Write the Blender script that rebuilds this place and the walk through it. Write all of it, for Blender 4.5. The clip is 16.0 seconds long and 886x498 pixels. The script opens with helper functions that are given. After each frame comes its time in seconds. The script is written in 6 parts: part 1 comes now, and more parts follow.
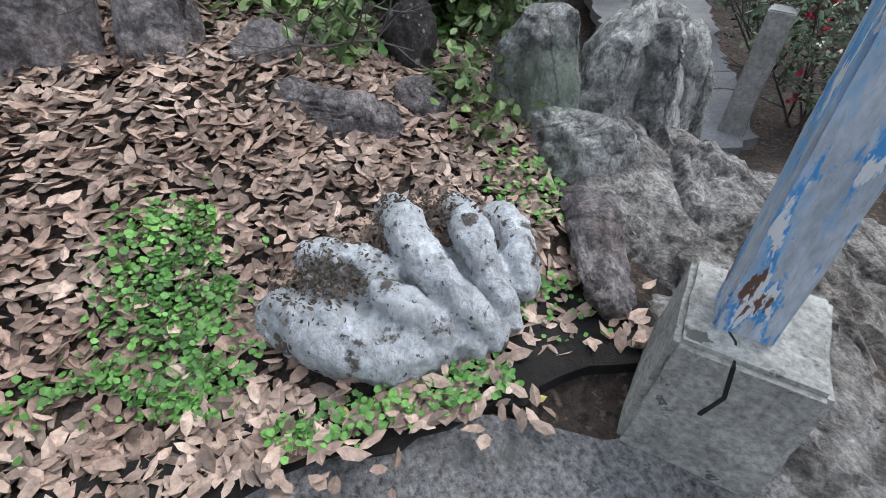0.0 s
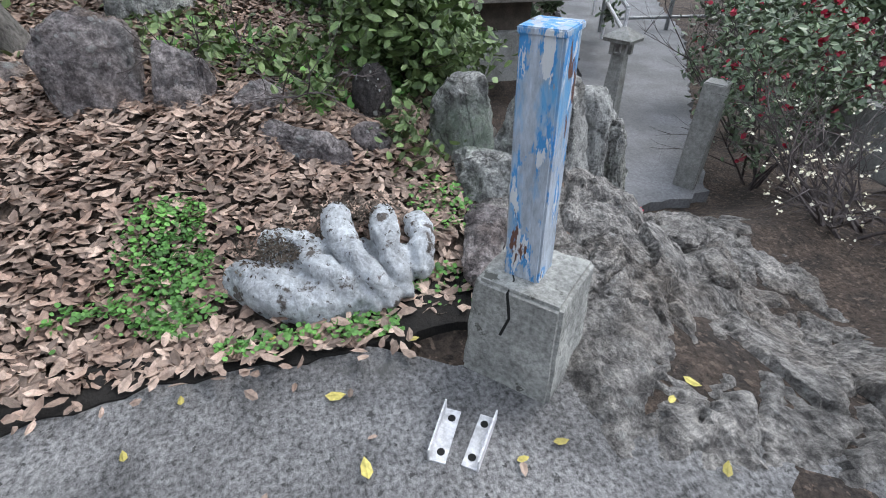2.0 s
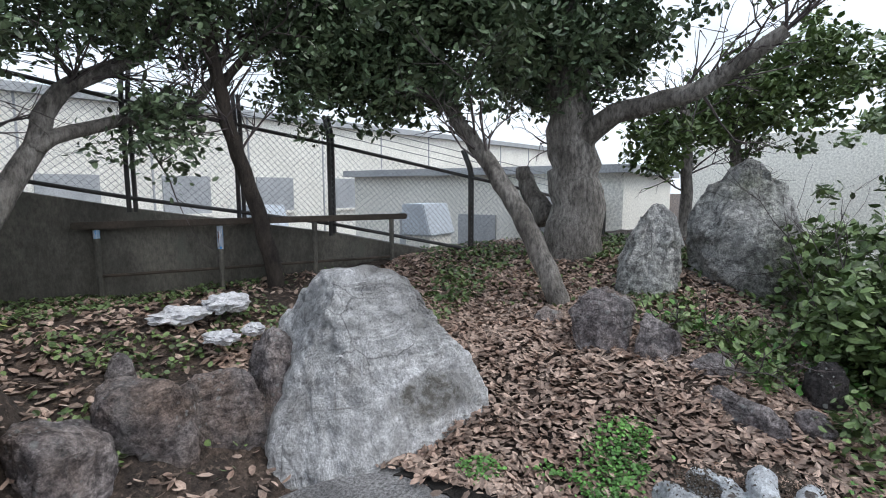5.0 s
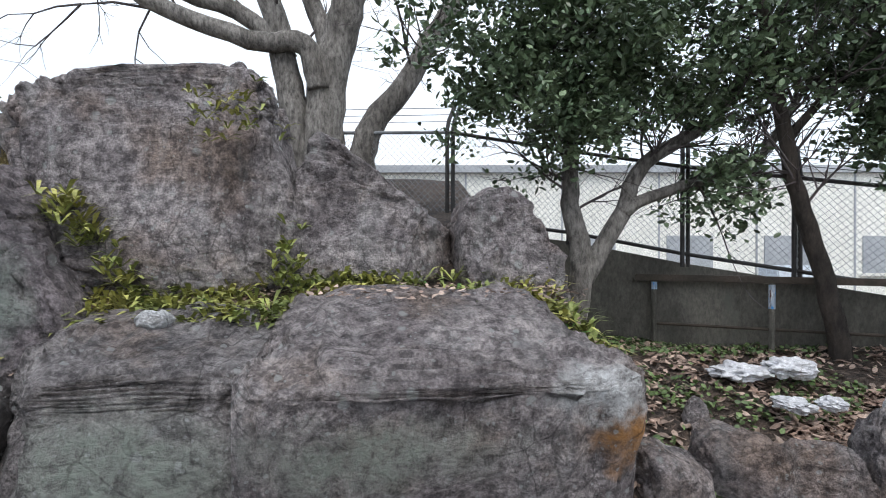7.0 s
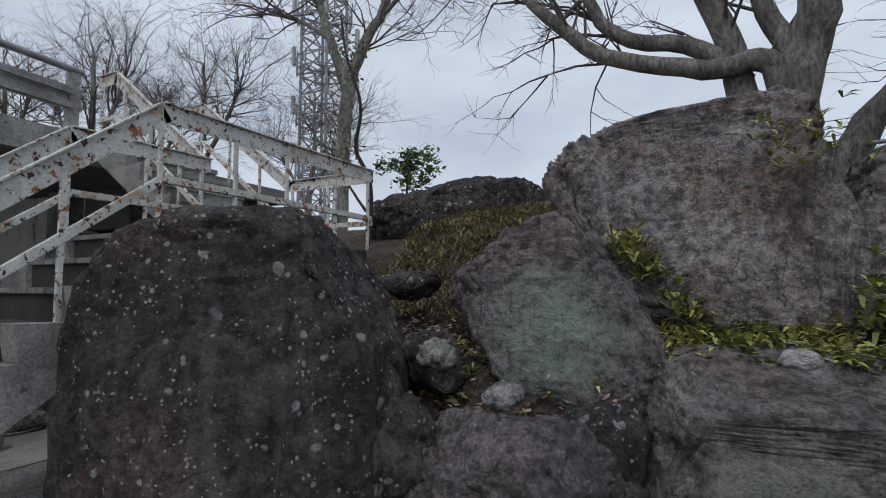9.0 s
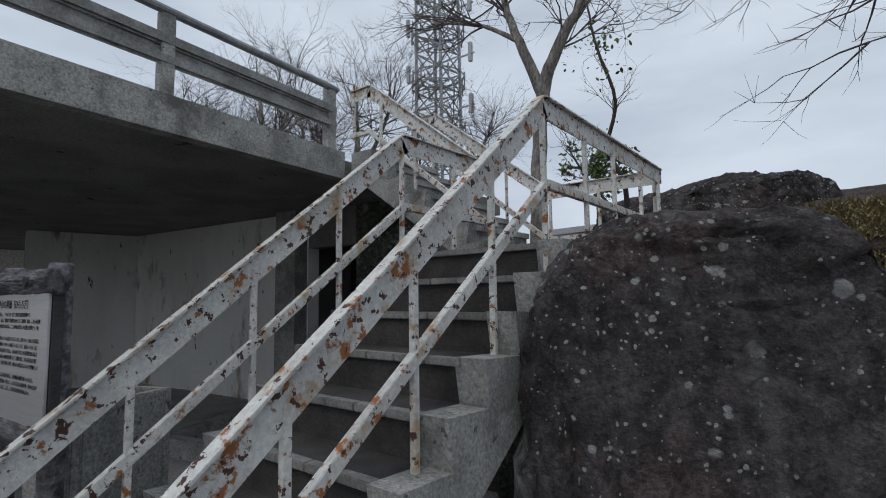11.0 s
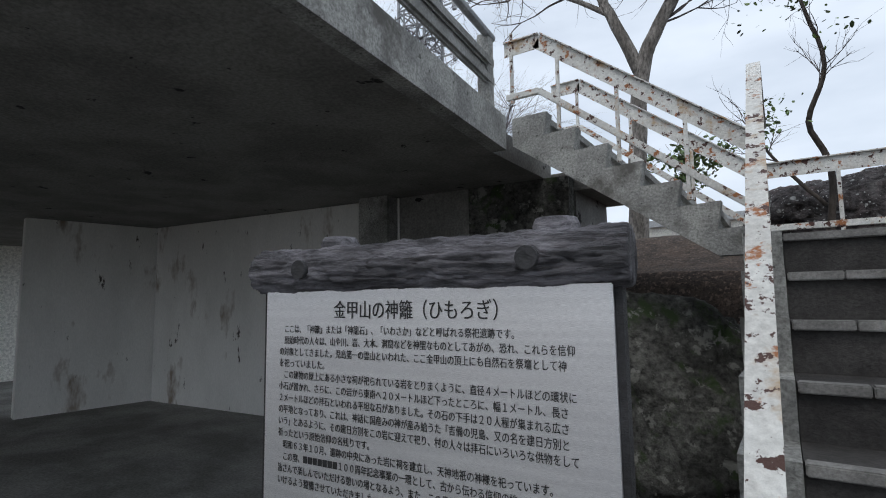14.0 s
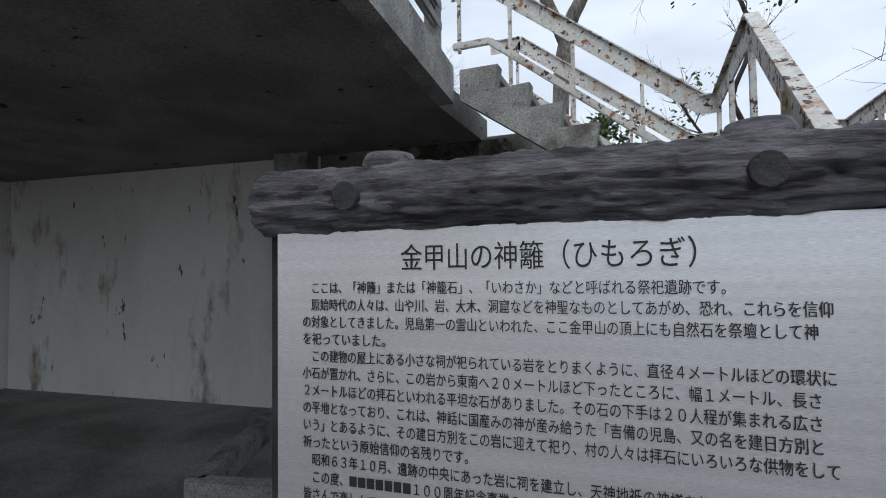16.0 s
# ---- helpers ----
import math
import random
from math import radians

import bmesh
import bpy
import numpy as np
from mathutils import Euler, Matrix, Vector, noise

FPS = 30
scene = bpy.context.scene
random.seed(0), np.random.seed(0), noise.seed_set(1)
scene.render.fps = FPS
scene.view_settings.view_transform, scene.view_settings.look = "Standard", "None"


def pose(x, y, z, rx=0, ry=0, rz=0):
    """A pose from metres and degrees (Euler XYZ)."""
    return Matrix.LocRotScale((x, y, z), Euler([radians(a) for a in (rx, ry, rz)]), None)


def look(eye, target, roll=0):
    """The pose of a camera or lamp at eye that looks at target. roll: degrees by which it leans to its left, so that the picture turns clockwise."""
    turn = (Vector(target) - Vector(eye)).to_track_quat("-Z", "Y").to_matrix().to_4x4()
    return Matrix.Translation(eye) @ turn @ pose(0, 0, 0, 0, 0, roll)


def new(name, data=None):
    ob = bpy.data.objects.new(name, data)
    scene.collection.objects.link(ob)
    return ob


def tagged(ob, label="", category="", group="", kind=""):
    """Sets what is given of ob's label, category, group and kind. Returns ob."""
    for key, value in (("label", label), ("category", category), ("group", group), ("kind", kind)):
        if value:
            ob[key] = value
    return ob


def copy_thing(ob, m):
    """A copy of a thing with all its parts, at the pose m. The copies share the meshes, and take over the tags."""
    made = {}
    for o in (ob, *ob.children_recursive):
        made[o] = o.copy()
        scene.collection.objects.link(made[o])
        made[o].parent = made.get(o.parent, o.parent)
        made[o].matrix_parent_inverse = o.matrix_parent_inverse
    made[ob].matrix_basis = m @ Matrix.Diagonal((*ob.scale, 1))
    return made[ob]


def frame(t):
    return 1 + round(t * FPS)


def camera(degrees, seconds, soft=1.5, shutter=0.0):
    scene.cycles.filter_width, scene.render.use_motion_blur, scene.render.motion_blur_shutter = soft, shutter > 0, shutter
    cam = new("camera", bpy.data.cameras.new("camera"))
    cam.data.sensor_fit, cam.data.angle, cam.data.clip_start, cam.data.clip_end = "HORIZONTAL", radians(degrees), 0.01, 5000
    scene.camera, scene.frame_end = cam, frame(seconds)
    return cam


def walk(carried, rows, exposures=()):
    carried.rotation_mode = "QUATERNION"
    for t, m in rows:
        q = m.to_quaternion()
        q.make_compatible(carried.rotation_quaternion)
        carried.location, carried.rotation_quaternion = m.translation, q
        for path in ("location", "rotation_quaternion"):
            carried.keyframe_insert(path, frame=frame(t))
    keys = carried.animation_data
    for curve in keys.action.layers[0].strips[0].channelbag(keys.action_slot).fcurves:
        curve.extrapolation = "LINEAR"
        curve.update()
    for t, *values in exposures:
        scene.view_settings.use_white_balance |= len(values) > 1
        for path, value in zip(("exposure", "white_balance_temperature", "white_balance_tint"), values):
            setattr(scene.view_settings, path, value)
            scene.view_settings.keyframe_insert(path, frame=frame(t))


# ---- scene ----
cam = camera(82.2, 16.0, soft=1.0)
PATH = [
    (0, (7.088, -0.869, 1.08), (8.475, -1.391, -0.263), 1.6),
    (0.5, (6.937, -0.891, 1.114), (8.325, -1.416, -0.227), 1.6),
    (1, (6.773, -0.999, 1.156), (8.19, -1.514, -0.159), 1.4),
    (1.5, (6.531, -1.028, 1.232), (8.005, -1.546, -0.016), 1.3),
    (2, (6.444, -1.066, 1.228), (8.008, -1.535, 0.073), 1.2),
    (2.5, (6.307, -1.101, 1.26), (7.981, -1.397, 0.206), 0.9),
    (3, (6.115, -1.119, 1.263), (7.857, -1.255, 0.29), 0.8),
    (3.2, (6.052, -1.123, 1.282), (7.815, -1.216, 0.342), 0.8),
    (5.3, (5.595, -0.999, 1.476), (7.146, 0.255, 1.335), 0.3),
    (5.5, (5.576, -0.979, 1.474), (6.992, 0.429, 1.374), 0.3),
    (6, (5.455, -0.918, 1.454), (6.426, 0.829, 1.397), 0.3),
    (6.2, (5.386, -0.903, 1.432), (6.218, 0.915, 1.39), 0.1),
    (6.5, (5.282, -0.874, 1.447), (5.926, 1.019, 1.417), 0.3),
    (7, (5.108, -0.84, 1.441), (5.388, 1.141, 1.438), 0.1),
    (7.5, (4.965, -0.831, 1.445), (4.771, 1.16, 1.46), -0.3),
    (8, (4.692, -0.863, 1.455), (4.192, 1.073, 1.486), -0.3),
    (8.5, (4.29, -0.935, 1.458), (3.625, 0.95, 1.516), -0.2),
    (9, (3.862, -1.003, 1.444), (2.96, 0.777, 1.581), -0.2),
    (9.5, (3.416, -1.124, 1.493), (2.361, 0.569, 1.632), -0.1),
    (10, (2.948, -1.277, 1.521), (1.78, 0.34, 1.672), -0.2),
    (10.2, (2.774, -1.343, 1.513), (1.568, 0.244, 1.673), -0.3),
    (12.3, (1.089, -1.554, 1.537), (-0.132, 0.018, 1.735), -1.3),
    (12.5, (0.907, -1.609, 1.553), (-0.286, -0.017, 1.755), -1.0),
    (13, (0.56, -1.655, 1.53), (-0.611, -0.048, 1.737), -1.1),
    (13.5, (0.255, -1.647, 1.527), (-0.894, -0.022, 1.727), -0.9),
    (14, (-0.019, -1.674, 1.523), (-1.119, -0.015, 1.718), -0.8),
    (14.5, (-0.207, -1.578, 1.514), (-1.251, 0.119, 1.689), -0.8),
    (15, (-0.345, -1.546, 1.494), (-1.317, 0.194, 1.656), -0.8),
    (15.5, (-0.454, -1.544, 1.491), (-1.291, 0.268, 1.618), -0.7),
    (16, (-0.495, -1.537, 1.486), (-1.242, 0.316, 1.564), -0.8),
]
walk(cam, [(t, look(eye, target, roll)) for t, eye, target, roll in PATH],
     exposures=[(0, 0.98), (3.2, 0.92), (5.3, 0.6), (6.5, 0.8), (7.2, 0.75), (8.0, 0.3), (9.0, -0.28), (10.2, -0.33), (12.3, -0.2), (14.0, 0.05), (16.0, 0.1)])

# ---- light: bright overcast sky, very soft sun ----
world = bpy.data.worlds.new("sky")
scene.world = world
world.use_nodes = True
wn, wl = world.node_tree.nodes, world.node_tree.links
wn.clear()
w_out = wn.new("ShaderNodeOutputWorld")
w_bg = wn.new("ShaderNodeBackground")
w_sky = wn.new("ShaderNodeTexSky")
w_sky.sky_type, w_sky.sun_disc = "NISHITA", False
w_sky.sun_elevation, w_sky.sun_rotation = radians(48), radians(200)
w_sky.air_density, w_sky.dust_density = 1.2, 3.0
w_co = wn.new("ShaderNodeTexCoord")
w_map = wn.new("ShaderNodeMapping")
w_map.inputs["Scale"].default_value = (1.0, 1.0, 3.2)
w_noise = wn.new("ShaderNodeTexNoise")
w_noise.inputs["Scale"].default_value = 2.1
w_noise.inputs["Detail"].default_value = 6.0
w_noise.inputs["Roughness"].default_value = 0.5
w_ramp = wn.new("ShaderNodeValToRGB")
w_ramp.color_ramp.elements[0].position, w_ramp.color_ramp.elements[0].color = 0.33, (0.62, 0.62, 0.62, 1)
w_ramp.color_ramp.elements[1].position, w_ramp.color_ramp.elements[1].color = 0.62, (1, 1, 1, 1)
w_mix = wn.new("ShaderNodeMix")
w_mix.data_type = "RGBA"
w_mix.inputs["B"].default_value = (7.9, 8.8, 10.1, 1)
wl.new(w_co.outputs["Generated"], w_map.inputs["Vector"])
wl.new(w_map.outputs["Vector"], w_noise.inputs["Vector"])
wl.new(w_noise.outputs["Fac"], w_ramp.inputs["Fac"])
wl.new(w_ramp.outputs["Color"], w_mix.inputs["Factor"])
wl.new(w_sky.outputs["Color"], w_mix.inputs["A"])
wl.new(w_mix.outputs["Result"], w_bg.inputs["Color"])
w_bg.inputs["Strength"].default_value = 0.1
wl.new(w_bg.outputs["Background"], w_out.inputs["Surface"])
sun = new("sun", bpy.data.lights.new("sun", "SUN"))
sun.data.energy, sun.data.angle, sun.data.color = 0.9, radians(25), (1.0, 0.97, 0.92)
sun.matrix_world = look((0, 0, 20), (-0.25, 0.62, 19.0))

# ---- materials ----


def mat(name, base, other=None, rough=0.85, scale=6.0, bump=0.3, bump_scale=40.0, metal=0.0, spots=(), vary=0.0, split=(0.41, 0.59), detail=8.0, island=0.0, stretch=(1, 1, 1), grain=0.35):
    """Two-tone noisy surface with fine relief. spots: rows of (colour, scale, threshold, softness) laid over the base."""
    m = bpy.data.materials.new(name)
    m.use_nodes = True
    n, l = m.node_tree.nodes, m.node_tree.links
    b = n["Principled BSDF"]
    b.inputs["Roughness"].default_value, b.inputs["Metallic"].default_value = rough, metal
    co = n.new("ShaderNodeTexCoord")
    mp = n.new("ShaderNodeMapping")
    mp.inputs["Scale"].default_value = stretch
    l.new(co.outputs["Object"], mp.inputs["Vector"])
    other = other or tuple(c * 0.6 for c in base)

    def tex(scale_, detail_=detail, rough_=0.6):
        t = n.new("ShaderNodeTexNoise")
        t.inputs["Scale"].default_value, t.inputs["Detail"].default_value, t.inputs["Roughness"].default_value = scale_, detail_, rough_
        l.new(mp.outputs["Vector"], t.inputs["Vector"])
        return t

    def step(src, lo, hi):
        r = n.new("ShaderNodeMapRange")
        r.inputs["From Min"].default_value, r.inputs["From Max"].default_value = lo, hi
        l.new(src, r.inputs["Value"])
        return r.outputs["Result"]

    def mix(fac, a, b_, mode="MIX"):
        x = n.new("ShaderNodeMix")
        x.data_type, x.blend_type = "RGBA", mode
        for src, key in ((fac, "Factor"), (a, "A"), (b_, "B")):
            if isinstance(src, (tuple, float, int)):
                x.inputs[key].default_value = (*src, 1) if isinstance(src, tuple) else src
            else:
                l.new(src, x.inputs[key])
        return x.outputs["Result"]

    big = tex(scale)
    colour = mix(step(big.outputs["Fac"], *split), base, other)
    fine = tex(bump_scale, 12.0, 0.72)
    colour = mix(grain, colour, mix(step(fine.outputs["Fac"], 0.36, 0.64), (0.12, 0.12, 0.12), (1.85, 1.85, 1.85)), "MULTIPLY")
    for c, s, at, soft in spots:
        colour = mix(step(tex(s, 5.0, 0.65).outputs["Fac"], at - 0.045, at - 0.045 + soft), colour, c)
    if vary or island:
        info = n.new("ShaderNodeNewGeometry" if island else "ShaderNodeObjectInfo")
        r = n.new("ShaderNodeMapRange")
        v = island or vary
        r.inputs["To Min"].default_value, r.inputs["To Max"].default_value = 1 - v, 1 + v
        l.new(info.outputs["Random Per Island" if island else "Random"], r.inputs["Value"])
        hs = n.new("ShaderNodeHueSaturation")
        l.new(r.outputs["Result"], hs.inputs["Value"])
        l.new(colour, hs.inputs["Color"])
        colour = hs.outputs["Color"]
    l.new(colour, b.inputs["Base Color"])
    if bump:
        bp = n.new("ShaderNodeBump")
        bp.inputs["Strength"].default_value, bp.inputs["Distance"].default_value = bump, 0.04
        l.new(fine.outputs["Fac"], bp.inputs["Height"])
        l.new(bp.outputs["Normal"], b.inputs["Normal"])
    return m


LICHEN = (0.42, 0.43, 0.40)
M = {}


def rock_mat(name, base, dark, warm, spots=0.5, streaks=0.4, patches=(), speck=0.5, mottle=1.0):
    """Weathered stone: mottled base, warm stains, run-off streaks, round lichen spots, fissures. Shade of pits and
    cracks is put into the colour.
    patches: rows of (centre, half sizes, colour) for a stain with its own place."""
    m = bpy.data.materials.new(name)
    m.use_nodes = True
    n, l = m.node_tree.nodes, m.node_tree.links
    b = n["Principled BSDF"]
    b.inputs["Roughness"].default_value = 0.92
    co = n.new("ShaderNodeTexCoord").outputs["Object"]

    def put(node, key, v):
        if isinstance(v, (int, float)):
            node.inputs[key].default_value = v
        elif isinstance(v, tuple):
            node.inputs[key].default_value = (*v, 1) if len(v) == 3 and node.inputs[key].type == "RGBA" else v
        else:
            l.new(v, node.inputs[key])

    def tex(scale, detail=6.0, rough=0.62, vec=co):
        t = n.new("ShaderNodeTexNoise")
        t.inputs["Scale"].default_value, t.inputs["Detail"].default_value, t.inputs["Roughness"].default_value = scale, detail, rough
        l.new(vec, t.inputs["Vector"])
        return t

    def step(src, lo, hi):
        r = n.new("ShaderNodeMapRange")
        put(r, "From Min", lo)
        put(r, "From Max", hi)
        put(r, "Value", src)
        return r.outputs["Result"]

    def calc(op, a, c):
        x = n.new("ShaderNodeMath")
        x.operation = op
        for i, v in enumerate((a, c)):
            if isinstance(v, (int, float)):
                x.inputs[i].default_value = v
            else:
                l.new(v, x.inputs[i])
        return x.outputs[0]

    def mix(fac, a, c, mode="MIX"):
        x = n.new("ShaderNodeMix")
        x.data_type, x.blend_type = "RGBA", mode
        put(x, "Factor", fac)
        put(x, "A", a)
        put(x, "B", c)
        return x.outputs["Result"]

    base, dark, warm = (tuple(min(0.85, q * 1.28) for q in tone) for tone in (base, dark, warm))
    mid, fine, grit = tex(3.1, 9.0, 0.68), tex(17.0, 10.0, 0.7), tex(75.0, 4.0, 0.6)
    colour = mix(step(mid.outputs["Fac"], 0.38, 0.62), base, dark)
    colour = mix(calc("MULTIPLY", step(tex(1.25, 4.0).outputs["Fac"], 0.52, 0.68), 0.75), colour, warm)
    # mottling that also darkens the bump's low spots: pit shade in the colour
    colour = mix(0.72 * mottle, colour, mix(step(fine.outputs["Fac"], 0.40, 0.60), (0.22, 0.21, 0.22), (1.7, 1.7, 1.68)), "MULTIPLY")
    colour = mix(0.4 * mottle, colour, mix(step(grit.outputs["Fac"], 0.33, 0.67), (0.12, 0.12, 0.12), (1.9, 1.9, 1.9)), "MULTIPLY")
    stretch = n.new("ShaderNodeMapping")
    stretch.inputs["Scale"].default_value = (1.0, 1.0, 0.16)
    l.new(co, stretch.inputs["Vector"])
    run = step(tex(7.0, 5.0, 0.6, stretch.outputs["Vector"]).outputs["Fac"], 0.53, 0.68)
    colour = mix(calc("MULTIPLY", run, streaks), colour, (0.33, 0.33, 0.325))
    warp = n.new("ShaderNodeVectorMath")
    warp.operation = "MULTIPLY_ADD"
    l.new(tex(5.0, 5.0).outputs["Color"], warp.inputs[0])
    warp.inputs[1].default_value = (0.4, 0.4, 0.4)
    l.new(co, warp.inputs[2])
    nudge = n.new("ShaderNodeVectorMath")
    nudge.operation = "MULTIPLY_ADD"
    l.new(tex(14.0, 3.0).outputs["Color"], nudge.inputs[0])
    nudge.inputs[1].default_value = (0.035, 0.035, 0.035)
    l.new(co, nudge.inputs[2])
    for c, r, tone in patches:
        d = n.new("ShaderNodeVectorMath")
        d.operation = "SUBTRACT"
        l.new(warp.outputs[0], d.inputs[0])
        d.inputs[1].default_value = tuple(q + 0.2 for q in c)
        e = n.new("ShaderNodeVectorMath")
        e.operation = "DIVIDE"
        l.new(d.outputs[0], e.inputs[0])
        e.inputs[1].default_value = r
        g = n.new("ShaderNodeVectorMath")
        g.operation = "LENGTH"
        l.new(e.outputs[0], g.inputs[0])
        inside = step(g.outputs["Value"], 1.05, 0.55)
        colour = mix(calc("MULTIPLY", inside, step(fine.outputs["Fac"], 0.30, 0.56)), colour, tone)
    for scale, limit, amount in ((8.0, 0.16, spots), (17.0, 0.2, spots), (38.0, 0.24, speck)):
        v = n.new("ShaderNodeTexVoronoi")
        v.inputs["Scale"].default_value = scale
        l.new(nudge.outputs[0], v.inputs["Vector"])
        sep = n.new("ShaderNodeSeparateColor")
        l.new(v.outputs["Color"], sep.inputs[0])
        few = calc("LESS_THAN", sep.outputs[0], 0.5)
        wide = calc("ADD", calc("MULTIPLY", sep.outputs[1], limit + 0.10), 0.20)
        there = step(tex(2.3, 4.0).outputs["Fac"], 0.42, 0.50)
        dot = step(calc("ADD", v.outputs["Distance"], calc("MULTIPLY", fine.outputs["Fac"], 0.34)), wide, calc("SUBTRACT", wide, 0.07))
        colour = mix(calc("MULTIPLY", calc("MULTIPLY", dot, few), calc("MULTIPLY", there, amount)), colour, (0.47, 0.48, 0.47))
    # broken near-black lines: the shade down in cracks, put into the colour
    crack_shade = n.new("ShaderNodeTexVoronoi")
    crack_shade.feature = "DISTANCE_TO_EDGE"
    crack_shade.inputs["Scale"].default_value = 3.3
    l.new(nudge.outputs[0], crack_shade.inputs["Vector"])
    line = calc("MULTIPLY", step(crack_shade.outputs["Distance"], 0.018, 0.004), step(tex(2.4, 3.0).outputs["Fac"], 0.47, 0.56))
    colour = mix(calc("MULTIPLY", line, 0.5), colour, (0.022, 0.019, 0.018))
    l.new(colour, b.inputs["Base Color"])
    crack = n.new("ShaderNodeTexVoronoi")
    crack.feature = "DISTANCE_TO_EDGE"
    crack.inputs["Scale"].default_value = 2.6
    l.new(nudge.outputs[0], crack.inputs["Vector"])
    high = calc("ADD", calc("MULTIPLY", mid.outputs["Fac"], 1.6), calc("ADD", calc("MULTIPLY", fine.outputs["Fac"], 0.9), calc("ADD", calc("MULTIPLY", grit.outputs["Fac"], 0.14), calc("MULTIPLY", step(crack.outputs["Distance"], 0.0, 0.035), 0.12))))
    bp = n.new("ShaderNodeBump")
    bp.inputs["Strength"].default_value, bp.inputs["Distance"].default_value = 1.0, 0.085
    l.new(high, bp.inputs["Height"])
    l.new(bp.outputs["Normal"], b.inputs["Normal"])
    return m


BROWN = (0.19, 0.135, 0.105)
M["rock"] = rock_mat("rock_grey", (0.285, 0.256, 0.256), (0.125, 0.108, 0.112), BROWN, 0.55, 0.35)
M["rock_dark"] = rock_mat("rock_dark", (0.068, 0.06, 0.06), (0.028, 0.0245, 0.026), (0.105, 0.072, 0.068), 0.8, 0.25, [((1.02, 0.42, 0.78), (0.15, 0.4, 0.22), (0.40, 0.41, 0.40)), ((0.95, 0.42, 0.5), (0.12, 0.3, 0.14), (0.36, 0.37, 0.36))], 0.9)
M["rock_green"] = rock_mat("rock_green", (0.19, 0.163, 0.17), (0.09, 0.077, 0.082), (0.16, 0.12, 0.115), 0.3, 0.12, [((3.15, 1.6, 1.2), (0.42, 0.7, 0.42), (0.29, 0.35, 0.30))], 0.4)
M["rock_white"] = rock_mat("rock_white", (0.62, 0.62, 0.635), (0.47, 0.47, 0.475), (0.24, 0.22, 0.20), 0.4, 0.2, [((8.3, 0.85, 0.85), (0.5, 0.6, 0.42), (0.24, 0.23, 0.225)), ((7.95, 0.4, 0.3), (0.3, 0.3, 0.16), (0.2, 0.19, 0.17))], 0.4, 0.5)
M["rock_low"] = rock_mat("rock_boulder", (0.25, 0.228, 0.225), (0.125, 0.112, 0.113), (0.20, 0.14, 0.105), 0.5, 0.3, [((4.15, 1.05, 0.62), (0.55, 0.35, 0.3), (0.27, 0.30, 0.26))], 0.4)
M["rock_stained"] = rock_mat("rock_stained", (0.29, 0.258, 0.255), (0.14, 0.12, 0.122), (0.21, 0.15, 0.11), 0.6, 0.3, [((5.15, 1.0, 0.62), (0.7, 0.3, 0.22), (0.29, 0.31, 0.27)), ((6.22, 0.95, 0.64), (0.27, 0.4, 0.19), (0.46, 0.22, 0.07)), ((6.08, 1.0, 0.86), (0.30, 0.3, 0.15), (0.75, 0.75, 0.75))], 0.5)
M["rock_pale"] = rock_mat("rock_pale", (0.44, 0.44, 0.43), (0.18, 0.18, 0.175), (0.17, 0.18, 0.14), 0.4, 0.75, [((8.8, -2.45, 0.05), (0.25, 0.3, 0.45), (0.52, 0.52, 0.51)), ((8.6, -1.85, 0.3), (0.2, 0.2, 0.2), (0.26, 0.31, 0.25))], 0.5)
M["rock_shelf"] = rock_mat("rock_shelf", (0.335, 0.315, 0.30), (0.15, 0.142, 0.136), (0.15, 0.125, 0.105), 0.3, 0.1, [], 0.3)
M["concrete"] = mat("concrete_path", (0.34, 0.333, 0.335), (0.175, 0.172, 0.175), 0.92, 2.3, 0.8, 60, grain=0.85, spots=[((0.09, 0.09, 0.088), 26, 0.66, 0.03), ((0.38, 0.375, 0.37), 2.5, 0.62, 0.15), ((0.13, 0.128, 0.125), 2.1, 0.63, 0.08)])
M["concrete_old"] = mat("concrete_old", (0.36, 0.36, 0.34), (0.22, 0.22, 0.21), 0.9, 3.0, 0.35, 60, grain=0.5, spots=[((0.12, 0.115, 0.105), 2.3, 0.60, 0.12), ((0.09, 0.09, 0.08), 18, 0.68, 0.04)])
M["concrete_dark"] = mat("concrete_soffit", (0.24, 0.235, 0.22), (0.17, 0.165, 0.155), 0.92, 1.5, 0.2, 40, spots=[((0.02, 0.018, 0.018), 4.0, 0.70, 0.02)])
M["wall_mould"] = mat("retaining_wall", (0.16, 0.148, 0.125), (0.085, 0.08, 0.068), 0.92, 1.6, 0.3, 40, spots=[((0.12, 0.12, 0.10), 3, 0.62, 0.1)], stretch=(1, 1, 0.5))
M["plaster"] = mat("plaster_wall", (0.82, 0.81, 0.78), (0.70, 0.69, 0.66), 0.9, 0.9, 0.12, 60, grain=0.08, spots=[((0.30, 0.24, 0.19), 1.6, 0.64, 0.10), ((0.10, 0.09, 0.08), 6.0, 0.70, 0.04)], stretch=(1, 1, 0.4))
M["floor_in"] = mat("shelter_floor", (0.36, 0.35, 0.33), (0.21, 0.205, 0.19), 0.85, 1.0, 0.2, 40)
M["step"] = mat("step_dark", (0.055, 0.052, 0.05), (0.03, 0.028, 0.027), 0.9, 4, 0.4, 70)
M["nosing"] = mat("step_nosing", (0.24, 0.235, 0.225), (0.15, 0.146, 0.14), 0.85, 6, 0.3, 80)
M["soil"] = mat("leaf_soil", (0.10, 0.072, 0.056), (0.05, 0.038, 0.032), 0.95, 5, 1.0, 40, grain=0.85, spots=[((0.19, 0.14, 0.11), 30, 0.60, 0.06)])
